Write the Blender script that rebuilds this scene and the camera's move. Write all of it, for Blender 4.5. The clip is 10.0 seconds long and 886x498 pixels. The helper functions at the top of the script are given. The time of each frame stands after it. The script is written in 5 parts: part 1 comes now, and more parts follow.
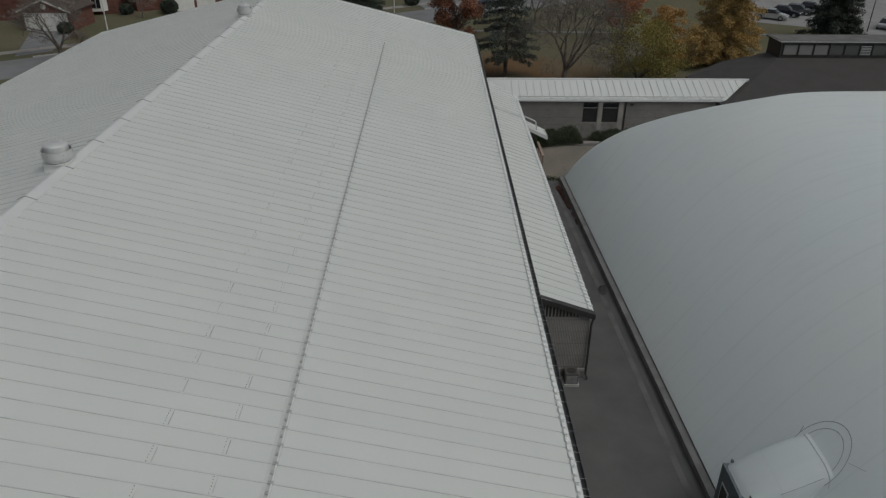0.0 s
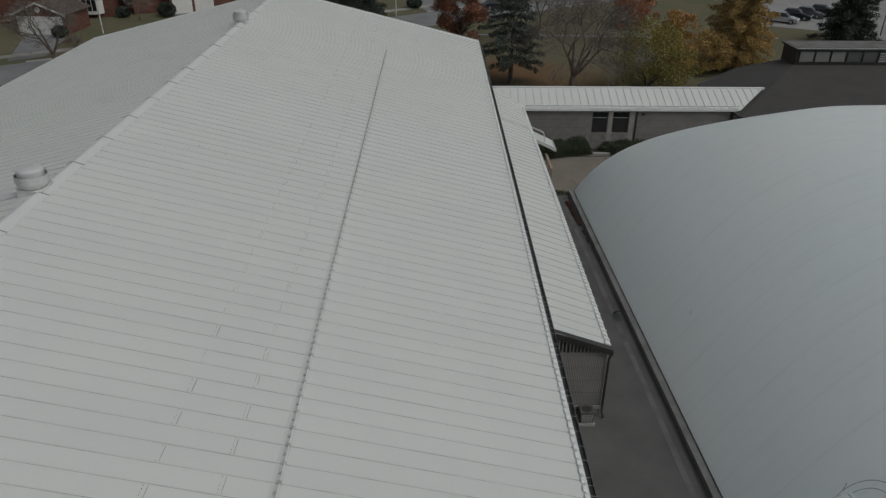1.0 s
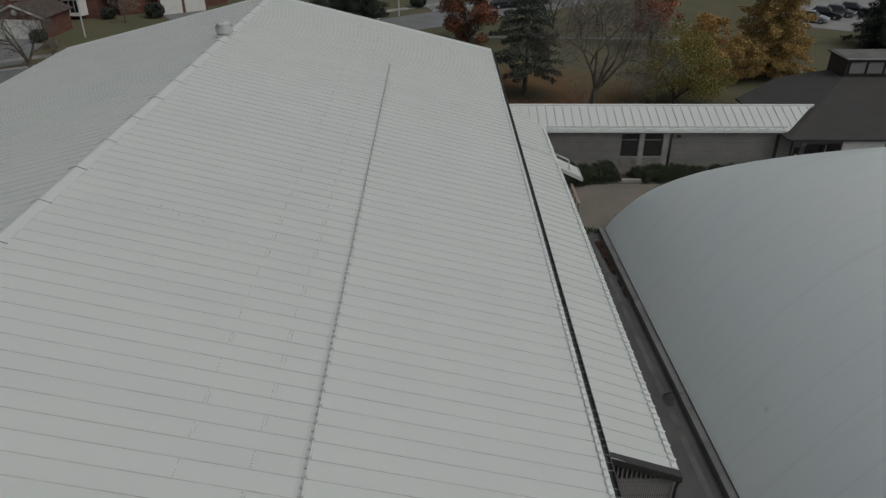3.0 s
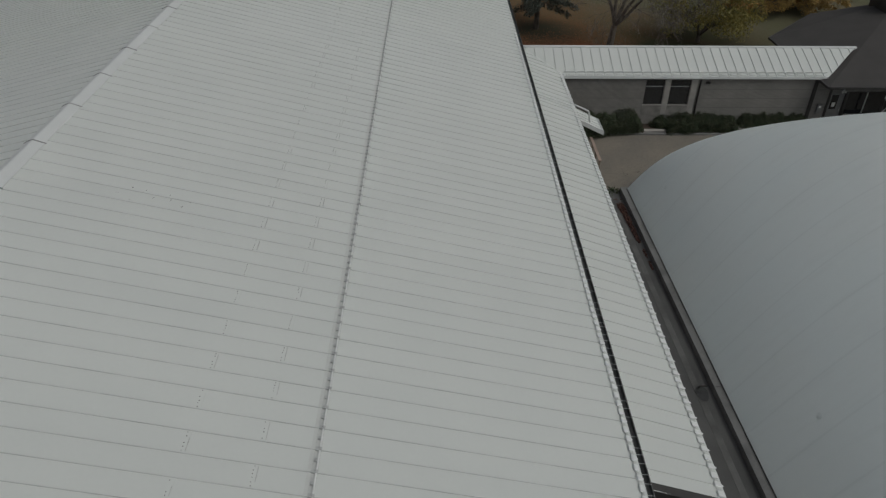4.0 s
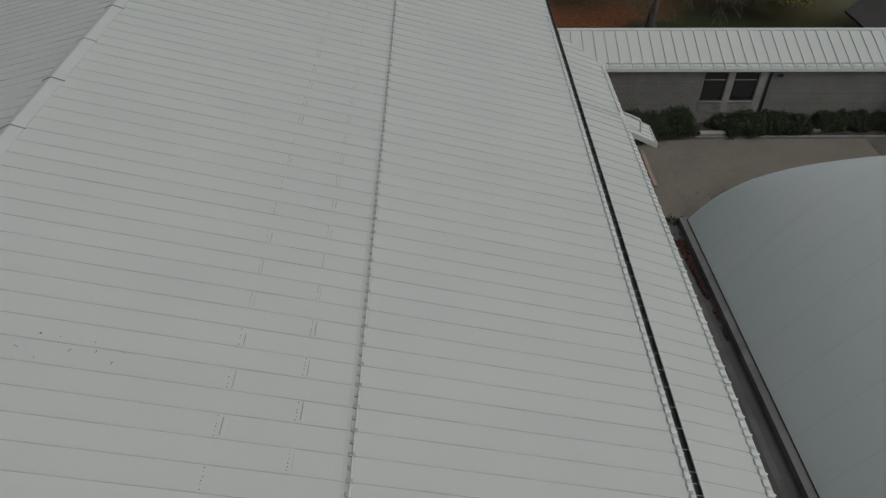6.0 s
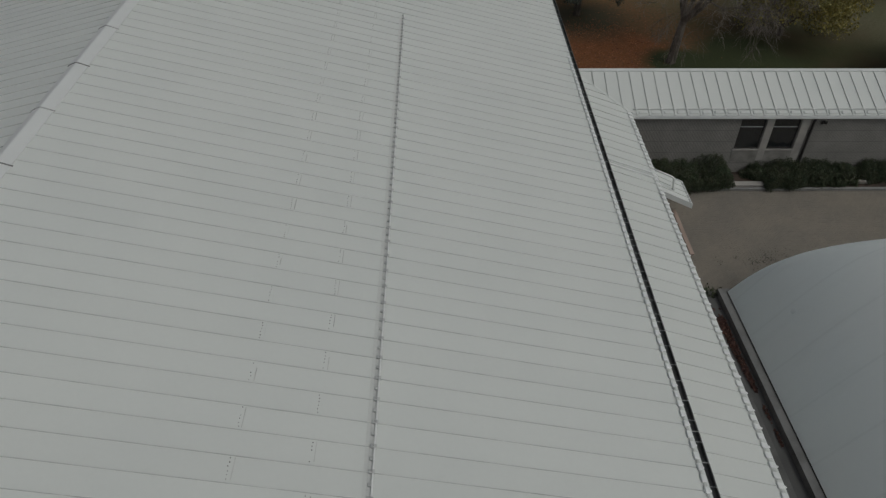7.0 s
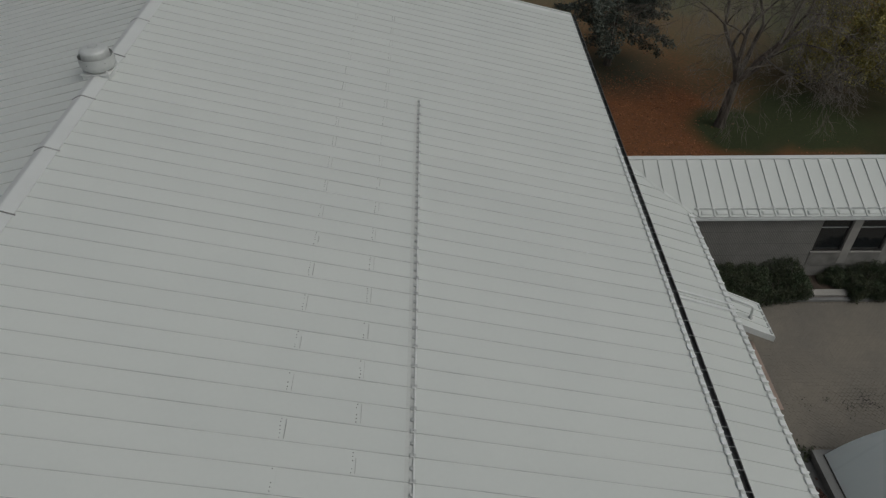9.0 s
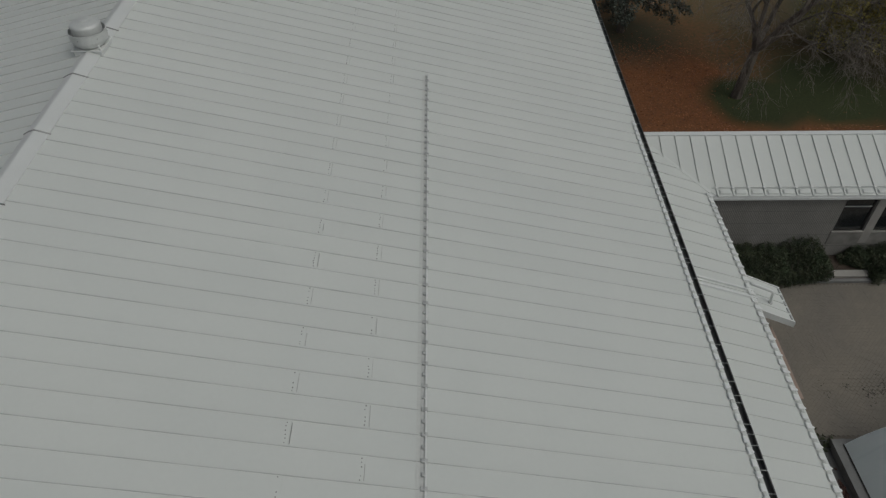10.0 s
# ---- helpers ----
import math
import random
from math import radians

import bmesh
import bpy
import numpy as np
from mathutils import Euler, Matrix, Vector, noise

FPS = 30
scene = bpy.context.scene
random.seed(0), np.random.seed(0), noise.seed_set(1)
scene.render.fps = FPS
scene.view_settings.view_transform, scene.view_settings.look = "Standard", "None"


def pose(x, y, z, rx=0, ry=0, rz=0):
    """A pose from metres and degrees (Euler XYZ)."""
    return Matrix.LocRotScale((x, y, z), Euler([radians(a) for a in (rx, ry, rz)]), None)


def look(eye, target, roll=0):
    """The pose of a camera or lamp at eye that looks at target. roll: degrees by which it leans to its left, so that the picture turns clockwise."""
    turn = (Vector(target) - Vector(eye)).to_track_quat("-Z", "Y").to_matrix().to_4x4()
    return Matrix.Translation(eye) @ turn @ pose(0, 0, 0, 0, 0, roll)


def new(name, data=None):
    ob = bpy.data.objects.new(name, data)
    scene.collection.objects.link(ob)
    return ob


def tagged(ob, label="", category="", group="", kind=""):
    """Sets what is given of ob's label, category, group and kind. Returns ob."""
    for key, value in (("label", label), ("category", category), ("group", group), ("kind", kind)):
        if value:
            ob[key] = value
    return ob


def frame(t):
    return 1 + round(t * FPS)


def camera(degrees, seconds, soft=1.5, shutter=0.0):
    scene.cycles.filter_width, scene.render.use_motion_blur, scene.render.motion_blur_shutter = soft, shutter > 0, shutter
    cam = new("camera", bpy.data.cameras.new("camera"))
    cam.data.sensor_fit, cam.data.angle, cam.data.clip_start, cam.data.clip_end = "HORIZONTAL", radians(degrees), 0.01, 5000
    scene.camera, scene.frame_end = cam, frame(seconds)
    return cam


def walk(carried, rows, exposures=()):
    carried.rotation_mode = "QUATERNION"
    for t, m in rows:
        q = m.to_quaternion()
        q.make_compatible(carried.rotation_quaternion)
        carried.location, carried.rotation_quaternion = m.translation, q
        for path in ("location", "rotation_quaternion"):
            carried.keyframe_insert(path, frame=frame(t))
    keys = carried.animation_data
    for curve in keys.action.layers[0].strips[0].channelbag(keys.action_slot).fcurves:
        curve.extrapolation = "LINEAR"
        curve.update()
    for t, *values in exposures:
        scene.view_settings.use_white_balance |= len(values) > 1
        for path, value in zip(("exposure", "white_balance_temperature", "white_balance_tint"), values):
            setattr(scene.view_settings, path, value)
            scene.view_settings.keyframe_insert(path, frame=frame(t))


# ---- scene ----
cam = camera(63.2, 10.0, soft=1.3)
PATH = [
    (0, (13.746, -50.855, 19.934), (13.776, -49.095, 18.984), 0.5),
    (0.5, (13.708, -49.683, 19.957), (13.736, -47.923, 19.007), 0.3),
    (1, (13.594, -48.429, 19.967), (13.62, -46.669, 19.016), 0.5),
    (1.5, (13.532, -46.974, 19.956), (13.555, -45.213, 19.008), 0.2),
    (2, (13.417, -45.313, 19.946), (13.438, -43.551, 18.999), 0.1),
    (3.5, (12.828, -39.628, 20.043), (12.85, -37.915, 19.01), 0.4),
    (4, (12.578, -37.663, 20.085), (12.602, -36.026, 18.937), 0.5),
    (4.5, (12.369, -35.612, 20.135), (12.394, -34.047, 18.889), 0.4),
    (5, (12.222, -33.477, 20.181), (12.245, -31.953, 18.886), 0.6),
    (5.5, (12.014, -31.265, 20.225), (12.034, -29.746, 18.925), 0.2),
    (7, (11.289, -24.286, 20.42), (11.317, -22.774, 19.111), 0.5),
    (7.5, (11.097, -22.01, 20.416), (11.121, -20.498, 19.107), 0.4),
    (8, (10.876, -20.016, 20.433), (10.901, -18.504, 19.124), 0.2),
    (8.5, (10.652, -18.244, 20.459), (10.679, -16.735, 19.146), 0.3),
    (9, (10.46, -16.752, 20.584), (10.489, -15.243, 19.271), 0.3),
    (9.5, (10.3, -15.982, 20.569), (10.327, -14.485, 19.244), 0.3),
    (10, (10.303, -15.638, 20.51), (10.32, -14.2, 19.121), 0.0),
]
walk(cam, [(t, look(eye, target, roll)) for t, eye, target, roll in PATH],
     exposures=[(0, -0.13, 6350, 6), (3.5, -0.17, 6360, 5.5), (5, -0.26, 6365, 5), (7, -0.29, 6380, 5), (10, -0.29, 6390, 4.5)])

# ---- world, sun, exposure ----
SUN_AZ, SUN_EL = radians(-32), radians(55)   # azimuth from +x towards +y
world = bpy.data.worlds.new("overcast_sky")
scene.world = world
world.use_nodes = True
wn, wl = world.node_tree.nodes, world.node_tree.links
sky = wn.new("ShaderNodeTexSky")
sky.sky_type = "NISHITA"
sky.sun_disc = False
sky.sun_elevation = SUN_EL
sky.sun_rotation = radians(90) - SUN_AZ
sky.air_density, sky.dust_density, sky.ozone_density = 1.0, 6.0, 1.0
hsv = wn.new("ShaderNodeHueSaturation")
hsv.inputs["Saturation"].default_value = 0.35
wl.new(sky.outputs["Color"], hsv.inputs["Color"])
wl.new(hsv.outputs["Color"], wn["Background"].inputs["Color"])
wn["Background"].inputs["Strength"].default_value = 0.0695
sun = new("sun", bpy.data.lights.new("sun", "SUN"))
sun.data.energy, sun.data.angle, sun.data.color = 0.38, radians(40), (1.0, 0.97, 0.92)
sun.matrix_world = look((0, 0, 60), (-math.cos(SUN_AZ) * math.cos(SUN_EL), -math.sin(SUN_AZ) * math.cos(SUN_EL), 60 - math.sin(SUN_EL)))


# ---- materials ----
def material(name, base, rough=0.6, metal=0.0, vary=0.15, scale=3.0, fine=40.0, bump=0.1, tint=None, per_object=0.0,
             per_island=0.0, spec=0.5, stretch=(1, 1, 1), bump_dist=0.01):
    """A surface with broad stains and fine grain, in metres of its object."""
    m = bpy.data.materials.new(name)
    m.use_nodes = True
    n, l = m.node_tree.nodes, m.node_tree.links
    b = n["Principled BSDF"]
    b.inputs["Roughness"].default_value = rough
    b.inputs["Metallic"].default_value = metal
    b.inputs["Specular IOR Level"].default_value = spec
    geo = n.new("ShaderNodeNewGeometry")
    mp = n.new("ShaderNodeMapping")
    mp.inputs["Scale"].default_value = stretch
    l.new(geo.outputs["Position"], mp.inputs["Vector"])
    big, small = n.new("ShaderNodeTexNoise"), n.new("ShaderNodeTexNoise")
    for t, s, d in ((big, scale, 4), (small, fine, 3)):
        t.inputs["Scale"].default_value, t.inputs["Detail"].default_value = s, d
        l.new(mp.outputs["Vector"], t.inputs["Vector"])
    mix = n.new("ShaderNodeMix")
    mix.data_type = "RGBA"
    tint = tint or tuple(c * (1 - 2 * vary) for c in base)
    mix.inputs["A"].default_value, mix.inputs["B"].default_value = (*base, 1), (*tint, 1)
    ramp = n.new("ShaderNodeMapRange")
    ramp.inputs["From Min"].default_value, ramp.inputs["From Max"].default_value = 0.38, 0.68
    l.new(big.outputs["Fac"], ramp.inputs["Value"])
    l.new(ramp.outputs["Result"], mix.inputs["Factor"])
    grain = n.new("ShaderNodeMapRange")
    grain.inputs["To Min"].default_value, grain.inputs["To Max"].default_value = 1 - vary, 1 + vary
    l.new(small.outputs["Fac"], grain.inputs["Value"])
    val = grain.outputs["Result"]
    for amount, out in ((per_object, "obj"), (per_island, "isl")):
        if amount:
            src = n.new("ShaderNodeObjectInfo").outputs["Random"] if out == "obj" else geo.outputs["Random Per Island"]
            r = n.new("ShaderNodeMapRange")
            r.inputs["To Min"].default_value, r.inputs["To Max"].default_value = 1 - amount, 1 + amount
            l.new(src, r.inputs["Value"])
            mul = n.new("ShaderNodeMath")
            mul.operation = "MULTIPLY"
            l.new(val, mul.inputs[0]), l.new(r.outputs["Result"], mul.inputs[1])
            val = mul.outputs[0]
    vm = n.new("ShaderNodeVectorMath")
    vm.operation = "SCALE"
    l.new(mix.outputs["Result"], vm.inputs[0]), l.new(val, vm.inputs["Scale"])
    l.new(vm.outputs["Vector"], b.inputs["Base Color"])
    if bump:
        bp = n.new("ShaderNodeBump")
        bp.inputs["Strength"].default_value, bp.inputs["Distance"].default_value = bump, bump_dist
        l.new(small.outputs["Fac"], bp.inputs["Height"])
        l.new(bp.outputs["Normal"], b.inputs["Normal"])
    return m


M_ROOF = material("white_painted_sheet_metal", (0.62, 0.635, 0.615), 0.62, 0, 0.02, 0.35, 9, 0.03, (0.60, 0.617, 0.60), per_object=0.012, bump_dist=0.02, spec=0.25)
M_CAP = material("ridge_sheet_metal", (0.625, 0.635, 0.632), 0.6, 0, 0.02, 0.8, 12, 0.03, spec=0.25)
M_TRIM = material("white_metal_trim", (0.72, 0.73, 0.72), 0.4, 0, 0.04, 2, 20, 0.03)
M_SCREW = material("screw_heads", (0.19, 0.19, 0.185), 0.6, 0, 0.2, 5, 60, 0.1, per_object=0.5)
M_SEAL = material("lap_sealant", (0.31, 0.31, 0.305), 0.7, 0, 0.2, 5, 60, 0.1, per_object=0.4)
M_LAP = material("faint_lap_line", (0.45, 0.452, 0.44), 0.7, 0, 0.15, 5, 60, 0.1, per_object=0.3)
# shade on one side of each roof seam, painted in along with uneven weathering
M_SEAM = material("shaded_weathered_seam_side", (0.53, 0.537, 0.525), 0.7, 0, 0.1, 0.9, 30, 0.1, (0.44, 0.446, 0.435))
# fainter seam shade for the lean-to and corridor roofs, also held in colour
M_SEAM_PALE = material("pale_shaded_seam_side", (0.55, 0.555, 0.54), 0.7, 0, 0.1, 0.9, 30, 0.1, (0.48, 0.485, 0.47))
# two tones of the soft shadow band beside the guard bar, mixed with dirt
M_SHADE_GRIME = material("shaded_grimy_strip", (0.54, 0.547, 0.532), 0.7, 0, 0.12, 2.5, 14, 0.05, (0.50, 0.507, 0.495))
M_SHADE_FILM = material("shaded_dirt_film", (0.58, 0.59, 0.575), 0.7, 0, 0.06, 2.5, 14, 0.05, (0.56, 0.565, 0.55))
M_NOTCH = material("shaded_guard_base", (0.59, 0.60, 0.585), 0.6, 0, 0.15, 4, 40, 0.1)
M_CLAMP = material("grey_snow_guard_clamp", (0.50, 0.505, 0.50), 0.5, 0.2, 0.1, 5, 60, 0.1)
M_GUARD = material("snow_guard_rail", (0.74, 0.75, 0.74), 0.4, 0.1, 0.05, 3, 40, 0.05)
M_GUTTER = material("dark_gutter", (0.10, 0.10, 0.098), 0.55, 0.0, 0.2, 2, 30, 0.1)
M_DARK = material("dark_brown_trim", (0.045, 0.042, 0.04), 0.5, 0, 0.15, 2, 30, 0.05)
M_STEEL = material("galvanised_steel", (0.62, 0.63, 0.62), 0.36, 0.5, 0.08, 3, 30, 0.05)
M_VENT = material("dull_aluminium", (0.64, 0.65, 0.64), 0.42, 0.25, 0.05, 3, 30, 0.05)
M_RAIL = material("pale_bare_timber", (0.37, 0.28, 0.235), 0.75, 0, 0.15, 3, 40, 0.2, stretch=(1, 0.2, 1))
M_CONC = material("weathered_concrete", (0.44, 0.435, 0.42), 0.85, 0, 0.12, 1.2, 25, 0.3, (0.34, 0.335, 0.32))
M_ASPHALT = material("asphalt", (0.116, 0.114, 0.112), 0.85, 0, 0.2, 0.6, 60, 0.4, (0.088, 0.087, 0.086))
M_KERB = material("stained_kerb_concrete", (0.235, 0.233, 0.228), 0.85, 0, 0.15, 1.2, 25, 0.3, (0.16, 0.158, 0.155))
M_ROAD = material("road_asphalt", (0.20, 0.20, 0.205), 0.85, 0, 0.15, 0.4, 40, 0.3, (0.16, 0.16, 0.16))
M_DAMP = material("damp_stain", (0.055, 0.055, 0.055), 0.5, 0, 0.2, 4, 40, 0.1)
M_WALK = material("pale_concrete_walk", (0.31, 0.295, 0.27), 0.85, 0, 0.1, 0.8, 20, 0.2, (0.24, 0.225, 0.20))
M_SHINGLE = material("charcoal_shingle", (0.060, 0.055, 0.053), 0.9, 0, 0.25, 0.8, 18, 0.4, (0.05, 0.046, 0.044), per_island=0.15)
M_WOOD = material("weathered_timber", (0.30, 0.23, 0.175), 0.75, 0, 0.2, 3, 40, 0.3, stretch=(1, 0.2, 1))
M_BARK = material("grey_bark", (0.16, 0.137, 0.115), 0.9, 0, 0.3, 4, 30, 0.6, stretch=(1, 1, 0.3))
M_TWIG = material("bare_twig", (0.235, 0.207, 0.18), 0.9, 0, 0.2, 4, 30, 0.3)
M_SPRUCE = material("spruce_needles", (0.072, 0.086, 0.068), 0.75, 0, 0.3, 1.2, 14, 0.0, (0.12, 0.135, 0.115), per_island=0.35)
M_HEDGE = material("yew_hedge_leaves", (0.042, 0.060, 0.028), 0.6, 0, 0.3, 2.5, 14, 0.0, (0.070, 0.078, 0.042), per_island=0.5)
M_RED = material("russet_leaves", (0.31, 0.125, 0.07), 0.7, 0, 0.3, 0.6, 14, 0.0, (0.14, 0.06, 0.035), per_island=0.4)
M_SCARLET = material("scarlet_leaves", (0.50, 0.20, 0.10), 0.7, 0, 0.3, 0.6, 14, 0.0, (0.24, 0.08, 0.03), per_island=0.4)
M_ORANGE = material("amber_leaves", (0.46, 0.255, 0.08), 0.7, 0, 0.3, 0.6, 14, 0.0, (0.27, 0.15, 0.04), per_island=0.4)
M_GOLD = material("golden_larch_needles", (0.45, 0.30, 0.10), 0.7, 0, 0.3, 0.5, 14, 0.0, (0.33, 0.23, 0.085), per_island=0.4)
M_LIME = material("yellow_green_leaves", (0.27, 0.22, 0.055), 0.7, 0, 0.3, 0.6, 14, 0.0, (0.18, 0.165, 0.05), per_island=0.4)
M_PINE = material("pine_needles", (0.055, 0.072, 0.052), 0.75, 0, 0.3, 1.2, 14, 0.0, per_island=0.35)
M_FALLEN = material("fallen_leaves", (0.33, 0.135, 0.06), 0.8, 0, 0.3, 2, 25, 0.0, (0.15, 0.06, 0.03), per_island=0.5)
M_HOUSEBRICK = material("red_house_brick", (0.17, 0.072, 0.055), 0.85, 0, 0.2, 1, 14, 0.3, stretch=(1, 1, 3))
M_HOUSEROOF = material("brown_house_shingle", (0.10, 0.075, 0.065), 0.9, 0, 0.2, 1, 10, 0.3)
M_WHITE = material("white_house_paint", (0.72, 0.71, 0.68), 0.6, 0, 0.04, 2, 20, 0.05)
M_PLASTIC = material("pale_plastic", (0.62, 0.62, 0.60), 0.5, 0, 0.05, 4, 40, 0.05)
M_RUBBER = material("black_rubber", (0.02, 0.02, 0.02), 0.8, 0, 0.2, 4, 40, 0.1)
M_SILVER = material("silver_car_paint", (0.55, 0.56, 0.57), 0.25, 0.5, 0.02, 2, 20, 0.0)
M_NAVY = material("dark_car_paint", (0.03, 0.035, 0.045), 0.25, 0.3, 0.02, 2, 20, 0.0)
M_GREYCAR = material("grey_car_paint", (0.22, 0.23, 0.24), 0.25, 0.5, 0.02, 2, 20, 0.0)
M_HUB = material("alloy", (0.45, 0.45, 0.46), 0.3, 0.8, 0.05, 5, 40, 0.0)


def fabric_material(name="white_vinyl_fabric", deep=1.0):
    """Coated white membrane with broad grey-brown soiling and finer run-down streaks; deep: below one for doubled cloth."""
    m = material(name, (0.86 * deep, 0.93 * deep, 0.95 * deep), 0.55, 0, 0.03, 0.10, 2.5, 0.12, (0.92 * deep, 0.925 * deep, 0.91 * deep), bump_dist=0.05)
    n, l = m.node_tree.nodes, m.node_tree.links
    geo, tex, ramp, mix = n.new("ShaderNodeNewGeometry"), n.new("ShaderNodeTexNoise"), n.new("ShaderNodeMapRange"), n.new("ShaderNodeMix")
    mp = n.new("ShaderNodeMapping")
    mp.inputs["Scale"].default_value = (0.5, 2.2, 0.35)
    tex.inputs["Scale"].default_value, tex.inputs["Detail"].default_value = 1.1, 5
    l.new(geo.outputs["Position"], mp.inputs["Vector"]), l.new(mp.outputs["Vector"], tex.inputs["Vector"])
    ramp.inputs["From Min"].default_value, ramp.inputs["From Max"].default_value = 0.5, 0.8
    ramp.inputs["To Max"].default_value = 0.18
    l.new(tex.outputs["Fac"], ramp.inputs["Value"])
    mix.data_type = "RGBA"
    b = n["Principled BSDF"].inputs["Base Color"]
    l.new(b.links[0].from_socket, mix.inputs["A"])
    mix.inputs["B"].default_value = (0.53, 0.535, 0.52, 1)
    l.new(ramp.outputs["Result"], mix.inputs["Factor"]), l.new(mix.outputs["Result"], b)
    both, thru = n.new("ShaderNodeMixShader"), n.new("ShaderNodeBsdfTranslucent")
    thru.inputs["Color"].default_value = (0.965 * deep, 0.995 * deep, 0.998 * deep, 1)
    both.inputs["Fac"].default_value = 0.48
    l.new(n["Principled BSDF"].outputs[0], both.inputs[1]), l.new(thru.outputs[0], both.inputs[2])
    l.new(both.outputs[0], n["Material Output"].inputs["Surface"])
    return m


M_DOME = fabric_material()
M_WELD = fabric_material("doubled_vinyl_fabric", 0.962)


def glass_material(name, tone, rough=0.06):
    m = bpy.data.materials.new(name)
    m.use_nodes = True
    b = m.node_tree.nodes["Principled BSDF"]
    b.inputs["Base Color"].default_value = (*tone, 1)
    b.inputs["Roughness"].default_value = rough
    b.inputs["Specular IOR Level"].default_value = 0.8
    return m


M_GLASS = glass_material("dark_window_glass", (0.02, 0.022, 0.024))
# reflected sky, and blinds behind the paler panes, put into the base colour
M_CLERE = glass_material("clerestory_glass", (0.09, 0.09, 0.087), 0.10)
M_CLERE_PALE = glass_material("clerestory_glass_with_blind_and_reflection", (0.22, 0.217, 0.205), 0.12)
M_CARGLASS = glass_material("car_glass", (0.015, 0.016, 0.018))


def brick_material(name, c1, c2, mortar, w, h, soft=0.25):
    """Small masonry units in courses, with recessed joints; u runs along the wall, v up."""
    m = bpy.data.materials.new(name)
    m.use_nodes = True
    n, l = m.node_tree.nodes, m.node_tree.links
    b = n["Principled BSDF"]
    b.inputs["Roughness"].default_value = 0.88
    geo = n.new("ShaderNodeNewGeometry")
    sep, com, add = n.new("ShaderNodeSeparateXYZ"), n.new("ShaderNodeCombineXYZ"), n.new("ShaderNodeMath")
    l.new(geo.outputs["Position"], sep.inputs[0])
    l.new(sep.outputs["X"], add.inputs[0]), l.new(sep.outputs["Y"], add.inputs[1])
    l.new(add.outputs[0], com.inputs["X"]), l.new(sep.outputs["Z"], com.inputs["Y"])
    t = n.new("ShaderNodeTexBrick")
    t.offset = 0.0
    t.inputs["Color1"].default_value, t.inputs["Color2"].default_value, t.inputs["Mortar"].default_value = (*c1, 1), (*c2, 1), (*mortar, 1)
    t.inputs["Scale"].default_value = 1.0
    t.inputs["Brick Width"].default_value, t.inputs["Row Height"].default_value = w, h
    t.inputs["Mortar Size"].default_value, t.inputs["Mortar Smooth"].default_value = min(w, h) * 0.24, soft
    l.new(com.outputs[0], t.inputs["Vector"])
    nz = n.new("ShaderNodeTexNoise")
    nz.inputs["Scale"].default_value, nz.inputs["Detail"].default_value = 1.3, 5
    l.new(geo.outputs["Position"], nz.inputs["Vector"])
    r = n.new("ShaderNodeMapRange")
    r.inputs["To Min"].default_value, r.inputs["To Max"].default_value = 0.75, 1.25
    l.new(nz.outputs["Fac"], r.inputs["Value"])
    vm = n.new("ShaderNodeVectorMath")
    vm.operation = "SCALE"
    l.new(t.outputs["Color"], vm.inputs[0]), l.new(r.outputs["Result"], vm.inputs["Scale"])
    l.new(vm.outputs["Vector"], b.inputs["Base Color"])
    bp = n.new("ShaderNodeBump")
    bp.invert = True
    bp.inputs["Strength"].default_value, bp.inputs["Distance"].default_value = 0.6, 0.01
    l.new(t.outputs["Fac"], bp.inputs["Height"]), l.new(bp.outputs["Normal"], b.inputs["Normal"])
    return m


M_BRICK = brick_material("grey_buff_brick", (0.275, 0.262, 0.244), (0.26, 0.247, 0.23), (0.165, 0.158, 0.15), 0.07, 0.61)


